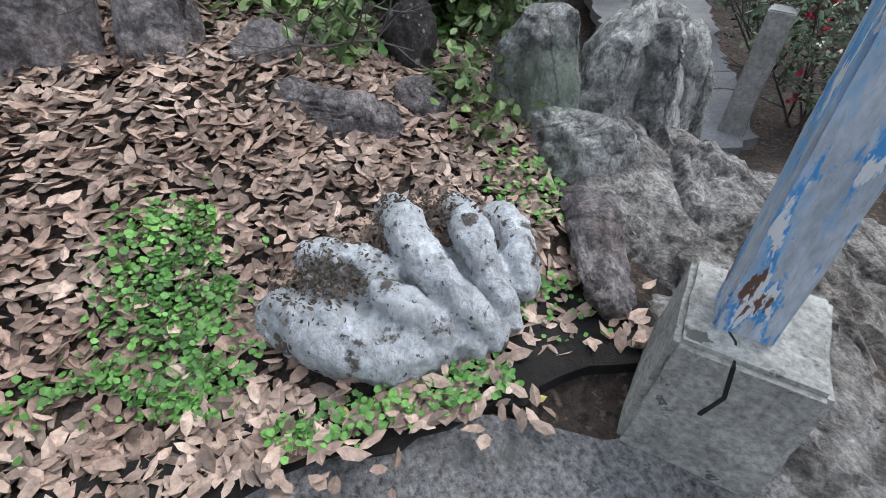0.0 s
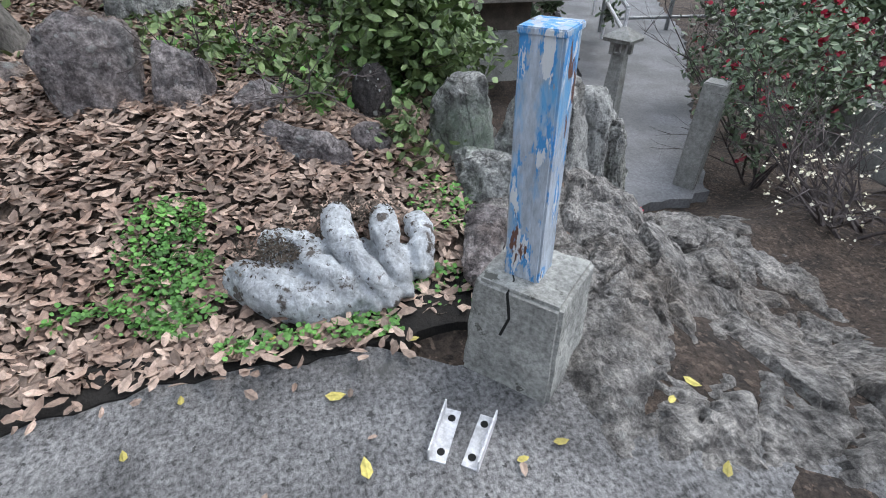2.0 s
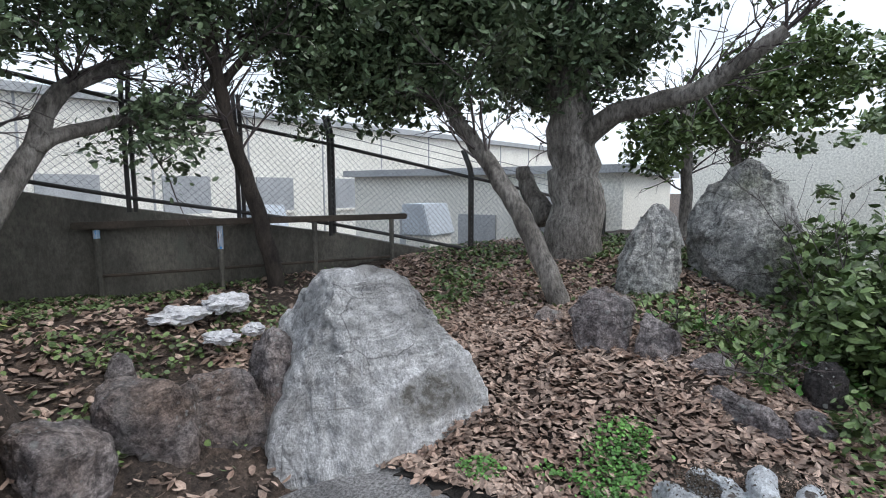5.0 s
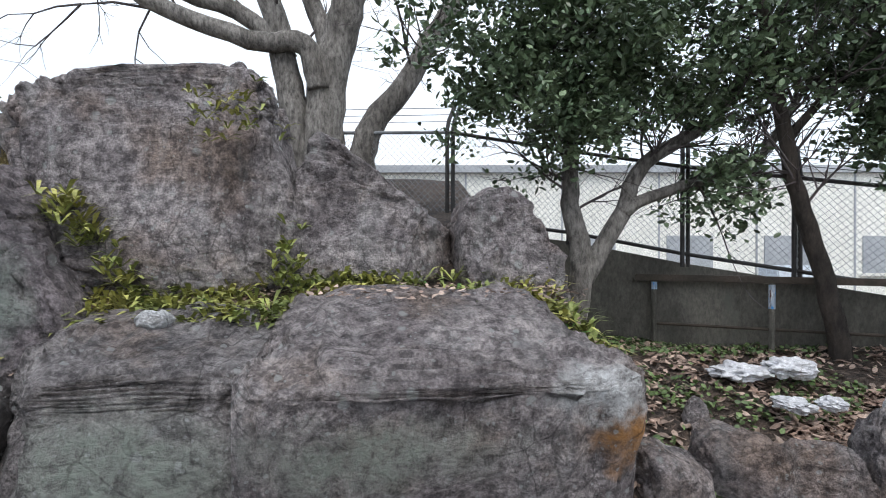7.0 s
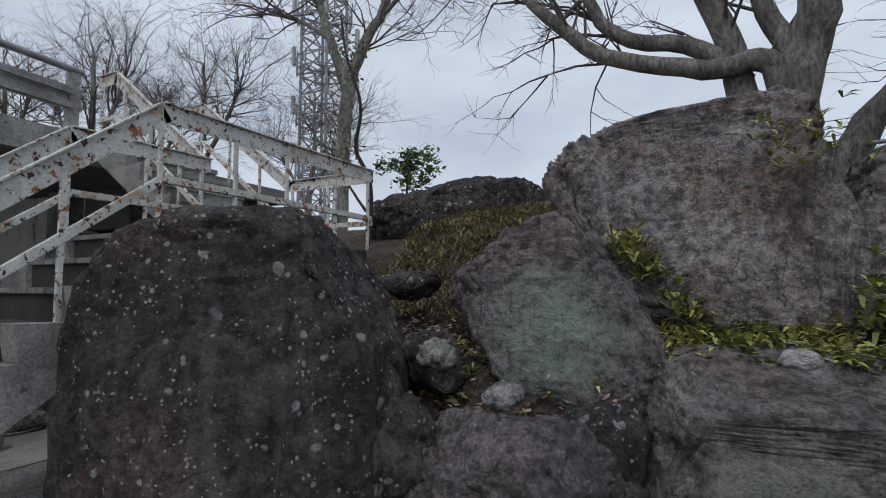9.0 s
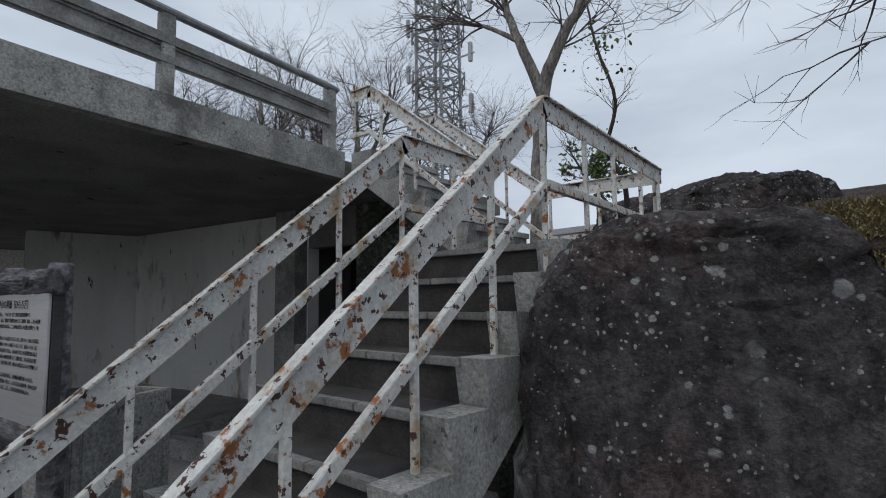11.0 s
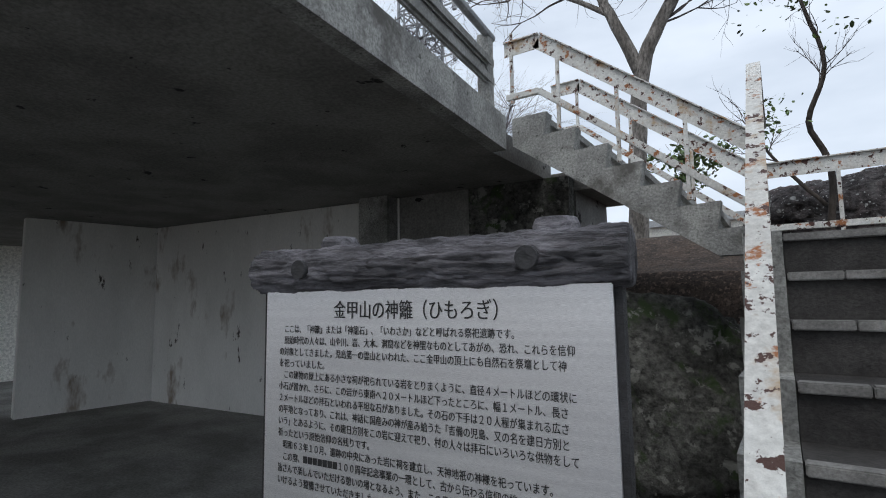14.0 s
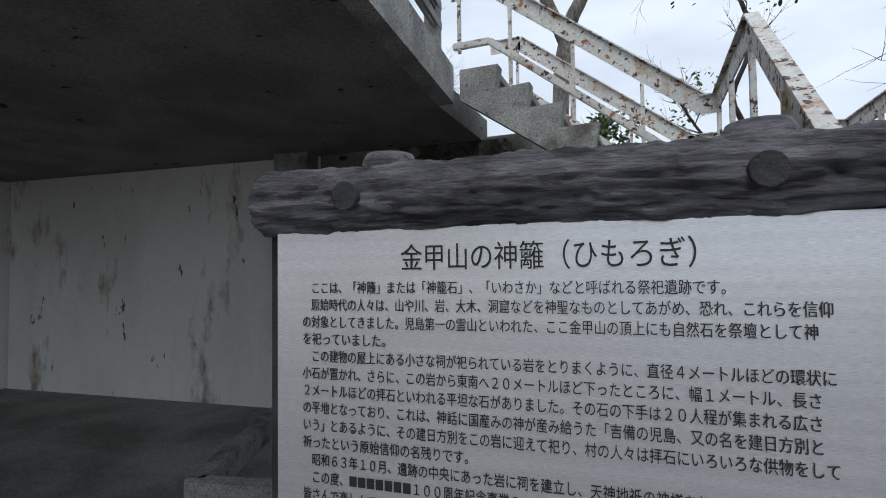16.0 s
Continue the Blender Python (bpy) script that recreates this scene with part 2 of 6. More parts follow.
M["earth"] = mat("dark_earth", (0.028, 0.024, 0.021), (0.015, 0.013, 0.012), 0.95, 8, 0.8, 70)
M["rust_paint"] = mat("white_paint_rust", (0.68, 0.68, 0.65), (0.55, 0.54, 0.51), 0.6, 3, 0.35, 50, spots=[((0.42, 0.30, 0.18), 6, 0.615, 0.10), ((0.32, 0.12, 0.04), 11, 0.622, 0.05), ((0.07, 0.03, 0.022), 21, 0.628, 0.015)], grain=0.2)
M["blue_paint"] = mat("blue_paint_peeled", (0.44, 0.49, 0.56), (0.36, 0.42, 0.51), 0.5, 5, 0.4, 50, spots=[((0.12, 0.36, 0.64), 6, 0.535, 0.08), ((0.05, 0.27, 0.60), 19, 0.575, 0.04), ((0.66, 0.68, 0.70), 20, 0.625, 0.02), ((0.42, 0.24, 0.07), 6, 0.635, 0.02), ((0.13, 0.055, 0.035), 13, 0.655, 0.015)], stretch=(1, 1, 0.28), grain=0.3)
M["statue"] = mat("white_concrete_worn", (0.74, 0.77, 0.81), (0.50, 0.52, 0.55), 0.9, 5, 0.9, 38, spots=[((0.14, 0.12, 0.11), 9, 0.635, 0.05), ((0.10, 0.09, 0.085), 40, 0.66, 0.03)], grain=0.35)
M["bark"] = mat("bark_grey", (0.25, 0.232, 0.212), (0.13, 0.118, 0.106), 0.95, 5, 0.8, 30, grain=0.7, stretch=(1, 1, 0.4))
M["bark_dark"] = mat("bark_dark", (0.075, 0.06, 0.05), (0.035, 0.029, 0.025), 0.95, 6, 0.8, 35, stretch=(1, 1, 0.4))
M["twig"] = mat("twig", (0.12, 0.10, 0.098), (0.07, 0.058, 0.058), 0.95, 6, 0, 30)
M["leaf"] = mat("leaf_green", (0.135, 0.185, 0.10), (0.075, 0.115, 0.062), 0.38, 5, 0, 60, island=0.55)
M["leaf_light"] = mat("leaf_light", (0.14, 0.20, 0.07), (0.08, 0.13, 0.045), 0.5, 5, 0, 60, island=0.5)
M["clover"] = mat("clover_green", (0.13, 0.30, 0.065), (0.08, 0.20, 0.045), 0.6, 5, 0, 60, island=0.45)
M["bamboo"] = mat("bamboo_grass", (0.36, 0.34, 0.10), (0.20, 0.24, 0.07), 0.6, 3, 0, 60, island=0.5)
M["straw"] = mat("dry_grass", (0.30, 0.25, 0.13), (0.18, 0.15, 0.075), 0.8, 3, 0, 60, island=0.4)
M["dead_leaf"] = mat("dead_leaf", (0.40, 0.30, 0.245), (0.27, 0.185, 0.145), 0.8, 6, 0.2, 60, island=0.6)
M["yellow_leaf"] = mat("yellow_leaf", (0.50, 0.42, 0.12), (0.42, 0.36, 0.10), 0.7, 6, 0, 60, vary=0.3)
M["steel"] = mat("galvanised_steel", (0.30, 0.31, 0.32), (0.22, 0.23, 0.24), 0.5, 5, 0.1, 40, metal=0.6)
M["dark_steel"] = mat("dark_rail", (0.05, 0.05, 0.05), (0.035, 0.03, 0.028), 0.6, 5, 0.2, 40)
M["panel"] = mat("brushed_steel", (0.80, 0.80, 0.81), (0.74, 0.74, 0.75), 0.36, 2, 0.02, 90, metal=0.8, stretch=(1, 1, 40))
M["ink"] = mat("black_lettering", (0.02, 0.02, 0.022), (0.02, 0.02, 0.02), 0.5, 5, 0, 40)
M["log"] = mat("cast_log", (0.30, 0.29, 0.32), (0.10, 0.098, 0.107), 0.75, 9, 1.0, 26, stretch=(0.3, 1.5, 1.5), grain=0.7)
M["log_dark"] = mat("cast_log_dark", (0.05, 0.05, 0.053), (0.03, 0.03, 0.032), 0.7, 7, 0.6, 40)
M["bag"] = mat("white_plastic", (0.70, 0.70, 0.72), (0.55, 0.55, 0.58), 0.45, 8, 0.3, 40)
M["cream"] = mat("cream_wall", (0.86, 0.85, 0.79), (0.80, 0.79, 0.73), 0.85, 0.6, 0.05, 20)
M["grey_metal"] = mat("grey_metal", (0.42, 0.44, 0.46), (0.36, 0.38, 0.40), 0.6, 2, 0.05, 30)
M["blue_box"] = mat("pale_blue_box", (0.62, 0.68, 0.74), (0.55, 0.6, 0.66), 0.5, 2, 0.05, 30)
# near-black: shade inside the doorway, crack and bolt holes put into the colour
M["dark"] = mat("opening_shade", (0.01, 0.01, 0.01), (0.006, 0.006, 0.006), 0.9, 3, 0.2, 40)
M["red"] = mat("red_petal", (0.45, 0.02, 0.06), (0.3, 0.01, 0.03), 0.6, 6, 0, 40, island=0.4)
M["cream_flower"] = mat("pale_flower", (0.75, 0.72, 0.6), (0.65, 0.6, 0.45), 0.6, 6, 0, 40)
M["moss"] = mat("mossy_rubble", (0.12, 0.12, 0.11), (0.06, 0.06, 0.055), 0.95, 3, 1.0, 20, grain=0.85, spots=[((0.05, 0.08, 0.03), 4, 0.58, 0.1), ((0.26, 0.26, 0.24), 7, 0.62, 0.05)])
M["roof_tile"] = mat("shrine_roof", (0.16, 0.14, 0.125), (0.10, 0.09, 0.08), 0.8, 4, 0.3, 30)
M["wood"] = mat("dark_timber", (0.085, 0.065, 0.05), (0.05, 0.04, 0.03), 0.8, 5, 0.3, 40)
M["asphalt"] = mat("lower_path", (0.20, 0.20, 0.21), (0.14, 0.14, 0.145), 0.85, 1.5, 0.2, 50)
M["stone_grey"] = mat("lantern_stone", (0.30, 0.30, 0.29), (0.2, 0.2, 0.19), 0.9, 5, 0.3, 50)

# ---- helpers of this scene ----


def mesh_of(name, bm, material, smooth=False):
    me = bpy.data.meshes.new(name)
    bm.to_mesh(me)
    bm.free()
    me.materials.append(material)
    if smooth:
        for p in me.polygons:
            p.use_smooth = True
    return me


def part(name, bm, material, parent, label="", smooth=False):
    ob = new(name, mesh_of(name, bm, material, smooth))
    ob.parent = parent
    return tagged(ob, label)


def solid(name, bm, material, label, category, group="", kind="", smooth=False):
    return tagged(new(name, mesh_of(name, bm, material, smooth)), label, category, group, kind)


def thing(name, label, category, group="", at=None):
    ob = new(name)
    if at is not None:
        ob.matrix_world = at
    return tagged(ob, label, category, group)


def box(bm, x0, y0, z0, x1, y1, z1, m=None, bevel=0.0):
    r = bmesh.ops.create_cube(bm, size=1.0)
    vs = r["verts"]
    bmesh.ops.transform(bm, verts=vs, matrix=Matrix.Translation(((x0 + x1) / 2, (y0 + y1) / 2, (z0 + z1) / 2)) @ Matrix.Diagonal((x1 - x0, y1 - y0, z1 - z0, 1)))
    if bevel:
        es = list({e for v in vs for e in v.link_edges})
        vs = bmesh.ops.bevel(bm, geom=es, offset=bevel, segments=2, affect="EDGES")["verts"]
    if m is not None:
        bmesh.ops.transform(bm, verts=list(vs), matrix=m)
    return bm


def bar(bm, a, b, w, h=None, bevel=0.0):
    """A square bar from a to b, w wide and h high."""
    a, b = Vector(a), Vector(b)
    d = b - a
    z = d.normalized()
    x = z.cross(Vector((0, 0, 1)))
    x = x.normalized() if x.length > 1e-4 else Vector((1, 0, 0))
    y = x.cross(z)
    rot = Matrix((x, y, z)).transposed().to_4x4()
    return box(bm, -w / 2, -(h or w) / 2, 0, w / 2, (h or w) / 2, d.length, Matrix.Translation(a) @ rot, bevel)


def tube(bm, pts, radii, sides=8, cap=True):
    """A tube through pts with a radius at each."""
    rings, x = [], None
    pts = [Vector(p) for p in pts]
    for i, p in enumerate(pts):
        d = (pts[min(i + 1, len(pts) - 1)] - pts[max(i - 1, 0)]).normalized()
        if x is None:
            x = d.cross(Vector((0, 0, 1)) if abs(d.z) < 0.95 else Vector((1, 0, 0))).normalized()
        else:
            x = (x - d * x.dot(d)).normalized()
        y = d.cross(x)
        r = radii[i] if isinstance(radii, (list, tuple)) else radii
        rings.append([bm.verts.new(p + r * (math.cos(2 * math.pi * k / sides) * x + math.sin(2 * math.pi * k / sides) * y)) for k in range(sides)])
    for a, b in zip(rings, rings[1:]):
        for k in range(sides):
            bm.faces.new((a[k], a[(k + 1) % sides], b[(k + 1) % sides], b[k]))
    if cap:
        bm.faces.new(rings[0][::-1])
        bm.faces.new(rings[-1])
    return bm


def wire(pts, r, sides=6):
    return tube(bmesh.new(), pts, r, sides)


def facet(s, off, scale):
    """Broken-stone relief: cells that each tilt their own way, with a notch along their edges."""
    w = Vector((noise.noise(s * 2.3 + off), noise.noise(s * 2.3 + off * 2), noise.noise(s * 2.3 + off * 3)))
    q = s * scale + w * 0.7 + off
    d, near = noise.voronoi(q)
    tip = noise.cell_vector(near[0] * 17.3)
    up = (q - near[0]).dot(tip - Vector((0.5, 0.5, 0.5)))
    return up + 0.5 * (tip.x - 0.5), min(1.0, (d[1] - d[0]) / 0.09)


def shaped(c, r, seed, turn=0.0, tilt=0.0, square=0.75, rough=0.12, cuts=11, level=5, cut=(0.66, 0.93), faces=()):
    """A boulder: a squared ball cut by planes and broken up. c: centre, r: half sizes, faces: planes (nx, ny, nz, d) in units of r."""
    rnd = random.Random(seed)
    bm = bmesh.new()
    bmesh.ops.create_icosphere(bm, subdivisions=level, radius=1.0)
    planes = [(Vector(f[:3]).normalized(), f[3]) for f in faces]
    for _ in range(cuts):
        n = Vector((rnd.uniform(-1, 1), rnd.uniform(-1, 1), rnd.uniform(-0.6, 1))).normalized()
        planes.append((n, rnd.uniform(*cut)))
    off = Vector((rnd.uniform(0, 90), rnd.uniform(0, 90), rnd.uniform(0, 90)))
    m = Matrix.Translation(c) @ Euler((0, radians(tilt), radians(turn))).to_matrix().to_4x4()
    size = (r[0] + r[1] + r[2]) / 3
    for v in bm.verts:
        u = v.co.normalized()
        p = Vector([math.copysign(abs(a) ** square, a) for a in u])
        for n, d in planes:
            over = p.dot(n) - d - 0.05 * noise.noise(p * 2.0 + off)
            if over > 0:
                p -= n * over * 0.96
        q = Vector((p.x * r[0], p.y * r[1], p.z * r[2]))
        v.co = q + u * size * rough * 0.7 * noise.fractal(q / size * 1.3 + off, 1.0, 2.0, 3)
    for _ in range(7):
        bmesh.ops.smooth_vert(bm, verts=bm.verts[:], factor=0.5, use_axis_x=True, use_axis_y=True, use_axis_z=True)
    bm.normal_update()
    fine = min(1.0, size / 0.35)
    for v, out in [(v, v.normal.copy()) for v in bm.verts]:
        q = v.co
        s = q / size
        a, e = facet(s, off, 1.5)
        b, g = facet(q, off * 2, 4.6 / fine)
        k = noise.fractal(q * 13.0 + off, 0.7, 2.1, 5)
        pit = max(0.0, noise.noise(q * 21.0 + off) - 0.25)
        v.co = q + out * (size * rough * (1.3 * a - 0.5 * (1 - e)) + fine * (0.03 * b - 0.008 * (1 - g) + 0.016 * k - 0.05 * pit))
    bmesh.ops.transform(bm, verts=bm.verts[:], matrix=m)
    return bm


def leaf_sheet(name, places, size, material, seed, flat=0.0, ratio=0.45, fold=0.25):
    """Many leaves as one mesh. places: list of points."""
    rnd = random.Random(seed)
    V, F = [], []
    for p in places:
        s = size * rnd.uniform(0.6, 1.3)
        e = Euler((rnd.uniform(-1, 1) * (1.3 - flat), rnd.uniform(-1, 1) * (1.3 - flat), rnd.uniform(0, 6.283))).to_matrix()
        w = s * ratio * 0.5
        n = len(V)
        c = rnd.uniform(-0.05, 0.22) * s
        for q in ((-s / 2, 0, c * 0.6), (-s * 0.22, w, fold * w), (s * 0.2, w * 0.85, fold * w), (s / 2, 0, c), (s * 0.2, -w * 0.85, fold * w), (-s * 0.22, -w, fold * w)):
            V.append(Vector(p) + e @ Vector(q))
        F += [(n, n + 3, n + 2, n + 1), (n, n + 5, n + 4, n + 3)]
    me = bpy.data.meshes.new(name)
    me.from_pydata([tuple(v) for v in V], [], F)
    me.materials.append(M[material])
    return me

# ---- ground ----


def s01(a, b, v):
    t = min(1.0, max(0.0, (v - a) / (b - a)))
    return t * t * (3 - 2 * t)


def height(x, y):
    """The lie of the land: flat paving, the rockery terrace, the leaf bank and the lower path."""
    z = 0.0
    terrace = 0.95 * s01(1.15, 1.8, y) + 0.75 * s01(1.4, 3.6, y) + 0.65 * s01(3.4, 6.0, y)
    z += terrace * s01(6.75, 6.2, x) * s01(1.0, 1.5, x)
    z += (1.75 * s01(3.0, 3.6, y) + 0.6 * s01(3.6, 6, y)) * s01(1.5, 1.0, x) * s01(-3.2, -1.6, x)
    z += 0.3 * s01(2.2, 3.3, y) * s01(4.0, 2.9, x) * s01(1.0, 1.5, x)
    hollow = 0.22 * s01(0.9, 1.5, y) + 0.33 * s01(1.4, 3.0, y)
    z += hollow * s01(6.3, 6.8, x) * s01(9.0, 7.6, x)
    bank = 0.38 * s01(7.75, 9.0, x) + 0.35 * s01(8.8, 11.0, x) + 0.15 * s01(10.5, 12.5, x)
    z += bank * s01(-3.2, -0.3, y) * s01(24, 14, x) * s01(12, 6, y)
    z += (0.17 * s01(1.0, 3.0, y)) * s01(7.6, 9.0, x) * s01(13, 10, x)
    z -= (0.42 * s01(-2.1, -3.2, y) * s01(6.9, 7.6, x) + 0.62 * s01(8.3, 9.7, x) + 0.25 * s01(9.6, 12.0, x)) * s01(-1.5, -3.0, y) * s01(60, 30, x) * s01(-40, -20, y)
    z -= 2.2 * s01(4.2, 6.0, y - max(0, 7 - x) * 0.6 + max(0, x - 7) * 0.62) * s01(6.2, 7.2, x)
    return z


def noisy(x, y):
    return height(x, y) + 0.03 * noise.fractal(Vector((x * 1.7, y * 1.7, 3.1)), 1.0, 2.0, 4)


def axis(lo, hi, step):
    core = list(np.arange(lo, hi + step / 2, step))
    far = [0.4 * 1.45 ** k for k in range(1, 19)]
    return [lo - f for f in reversed(far)] + core + [hi + f for f in far]


GX, GY = axis(-3.5, 14.0, 0.1), axis(-6.0, 7.0, 0.1)
gv = []
for gy in GY:
    for gx in GX:
        z = noisy(gx, gy)
        if (gy < 0.9 or (gx < 1.1 and gy < 3.0)) and gx < 7.62 and z < 0.06 and not (gx > 6.6 and gy < -1.9):
            z = min(z, 0.0) - 0.05
        gv.append((gx, gy, z))
nx = len(GX)
gf = [(j * nx + i, j * nx + i + 1, (j + 1) * nx + i + 1, (j + 1) * nx + i) for j in range(len(GY) - 1) for i in range(nx - 1)]
gm = bpy.data.meshes.new("ground")
gm.from_pydata(gv, [], gf)
gm.materials.append(M["soil"])
for p in gm.polygons:
    p.use_smooth = True
tagged(new("ground", gm), "brown soil bank strewn with dead leaves", "ground", kind="structure")


def sheet(name, outline, z, material, label, category, jag=0.03, seed=1, step=0.12, thick=0.12, kind="structure"):
    """A flat slab with a worn, uneven outline."""
    rnd = random.Random(seed)
    pts = []
    for (x0, y0), (x1, y1) in zip(outline, outline[1:] + outline[:1]):
        n = max(1, int(math.hypot(x1 - x0, y1 - y0) / step))
        for k in range(n):
            f = k / n
            pts.append((x0 + f * (x1 - x0) + rnd.uniform(-jag, jag), y0 + f * (y1 - y0) + rnd.uniform(-jag, jag)))
    bm = bmesh.new()
    top = bm.faces.new([bm.verts.new((x, y, z)) for x, y in pts])
    low = bmesh.ops.extrude_face_region(bm, geom=[top])
    bmesh.ops.translate(bm, verts=[v for v in low["geom"] if isinstance(v, bmesh.types.BMVert)], vec=(0, 0, -thick))
    bmesh.ops.recalc_face_normals(bm, faces=bm.faces[:])
    return solid(name, bm, M[material], label, category, kind=kind)


sheet("pavement", [(7.72, 0.6), (7.62, -0.17), (7.71, -0.57), (7.69, -1.1), (7.5, -1.42), (7.42, -1.86), (7.36, -2.12), (7.12, -2.28), (6.92, -2.32), (6.75, -2.6), (6.3, -3.4), (5.5, -9), (-1.0, -9), (-1.0, 2.0), (1.0, 2.0), (1.2, 0.9), (6.9, 0.9)], 0.0, "concrete", "rough grey concrete path with fallen leaves", "pavement")
sheet("floor", [(-1.03, -9), (-1.03, 3.4), (-13, 3.4), (-13, -9)], 0.004, "floor_in", "dark worn concrete floor of the open shelter", "floor", 0.0)
sheet("lower_path", [(9.55, -3.7), (9.6, -4.45), (11, -5.4), (15, -8.3), (24, -13), (24, -9.2), (16, -6.4), (12.5, -4.85), (11, -4.1)], -0.93, "asphalt", "smooth grey path sloping below the bank", "path", 0.05)

# ---- rockery ----


def stone(c, r, seed, material="rock", label="weathered grey boulder with lichen spots", taper=0.0, lean=(0, 0), group="boulders of the rockery", turn=0.0, tilt=0.0, **k):
    bm = shaped((0, 0, 0), r, seed, 0, 0, **k)
    for v in bm.verts:
        f = (v.co.z / r[2] + 1) / 2
        v.co.x = v.co.x * (1 - taper * f) + lean[0] * f
        v.co.y = v.co.y * (1 - taper * 0.7 * f) + lean[1] * f
    bmesh.ops.transform(bm, verts=bm.verts[:], matrix=pose(*c, 0, tilt, turn))
    return solid("boulder", bm, M[material], label, "rock", group, smooth=True)


stone((1.70, 1.0, 0.72), (0.86, 0.62, 1.12), 11, "rock_dark", "big rounded dark boulder with pale lichen beside the stairs", 0.04, turn=20, rough=0.055, square=0.54, cuts=0, level=6, faces=[(0.76, 0, 0.65, 0.93), (0, -0.97, 0.24, 0.86)])
stone((3.08, 2.05, 1.28), (0.68, 0.46, 0.66), 5, "rock_green", "pointed dark boulder with a pale green lichen patch", 0.0, rough=0.06, square=0.5, cuts=0, level=6, faces=[(0.843, 0, 0.538, 0.62), (-0.48, 0, 0.877, 0.78), (0.05, -0.9, 0.43, 0.62), (-0.8, -0.3, -0.5, 0.8), (-0.5, -0.8, 0.33, 0.8)])
stone((3.75, 2.72, 1.78), (0.95, 0.62, 0.86), 21, "rock", "tall square-shouldered grey boulder", 0.0, rough=0.075, square=0.36, cuts=0, level=6, faces=[(-0.81, 0, -0.59, 0.52), (0, 0, 1, 0.89), (-0.5, 0, 0.866, 0.93), (0.975, 0, 0.222, 0.88), (0, -0.95, 0.31, 0.80), (-0.62, -0.75, 0.2, 0.88), (0.5, -0.85, 0.1, 1.0)])
stone((5.07, 2.66, 1.42), (0.62, 0.52, 0.78), 32, "rock", "grey boulder leaning beside a bare tree", 0.0, rough=0.06, square=0.5, cuts=0, level=6, faces=[(0.527, 0, 0.85, 0.60), (-0.1, -0.94, 0.32, 0.72), (0.75, -0.65, 0.1, 0.85), (-0.9, -0.2, 0.38, 0.9)])
stone((4.3, 2.5, 2.38), (0.22, 0.22, 0.24), 22, "rock", "rough knob of rock topping a tall boulder", 0.15, rough=0.12, level=5)
stone((6.03, 2.52, 1.36), (0.39, 0.38, 0.50), 40, "rock", "small rough boulder behind dwarf bamboo", 0.0, rough=0.10, square=0.55, cuts=2, level=5, faces=[(0.785, 0, 0.62, 0.62), (0, -0.93, 0.36, 0.7)])
stone((5.47, 1.57, 0.47), (0.90, 0.58, 0.76), 51, "rock_stained", "long low boulder with an orange stain", 0.0, rough=0.065, square=0.3, cuts=0, level=6, faces=[(0, -0.33, 0.945, 0.80), (0, -0.92, -0.39, 0.62), (0.05, -0.99, 0.1, 0.86), (0.8, -0.55, -0.2, 0.98), (0.75, 0, 0.66, 1.05)])
stone((4.18, 1.62, 0.43), (0.64, 0.58, 0.68), 61, "rock_low", "low brown-grey boulder at the path", 0.0, rough=0.07, square=0.34, cuts=0, level=6, faces=[(0, -0.25, 0.97, 0.88), (0, -0.96, 0.28, 0.80), (-0.8, -0.5, 0.3, 0.92)])
stone((3.0, 1.3, 0.42), (0.58, 0.5, 0.55), 71, "rock_green", "low dark boulder with dry leaves on top", 0.1, rough=0.10, level=6)
stone((2.52, 1.12, 0.55), (0.30, 0.35, 0.45), 72, "rock_dark", "small dark boulder wedged between larger ones", 0.2, rough=0.12, level=5)
stone((3.62, 1.0, 0.3), (0.25, 0.3, 0.4), 73, "rock_dark", "small dark boulder at the path", 0.2, rough=0.12, level=5)
stone((2.12, 1.95, 1.44), (0.22, 0.22, 0.11), 74, "rock_dark", "flat dark stone bridging a gap", 0.0, rough=0.12, level=5)
stone((2.45, 1.62, 1.02), (0.22, 0.2, 0.2), 78, "rock_dark", "small dark stone under dry grass", 0.1, rough=0.12, square=0.5, level=5)
stone((3.45, 1.42, 0.72), (0.24, 0.2, 0.2), 79, "rock_dark", "small dark stone beside a low boulder", 0.1, rough=0.12, square=0.5, level=5)
stone((2.55, 1.5, 1.06), (0.14, 0.1, 0.09), 75, "rock_pale", "pale fist-sized stone among dry grass", 0.2, rough=0.15, level=4)
stone((3.05, 1.2, 0.95), (0.11, 0.09, 0.06), 76, "rock_pale", "pale broken stone on a boulder", 0.2, rough=0.2, level=4)
stone((4.2, 1.45, 1.14), (0.10, 0.06, 0.04), 77, "rock_white", "small white stone on a boulder", 0.2, rough=0.2, level=4)
stone((0.95, 5.1, 2.27), (1.45, 0.7, 0.66), 81, "rock_dark", "wide dark outcrop on the hilltop", 0.2, rough=0.09, level=6)
stone((7.98, 0.88, 0.28), (0.72, 0.54, 0.70), 91, "rock_white", "big whitened boulder with an inset plaque", 0.12, turn=-30, rough=0.05, square=0.55, cuts=0, level=6, faces=[(0, -0.93, 0.36, 0.68), (0.78, 0, 0.62, 0.74), (-0.86, 0, 0.5, 0.84), (-0.6, -0.75, 0.25, 0.82)])
stone((7.52, 1.25, 0.3), (0.2, 0.2, 0.42), 92, "rock", "dark stone leaning on a whitened boulder", 0.3, rough=0.1, level=5)
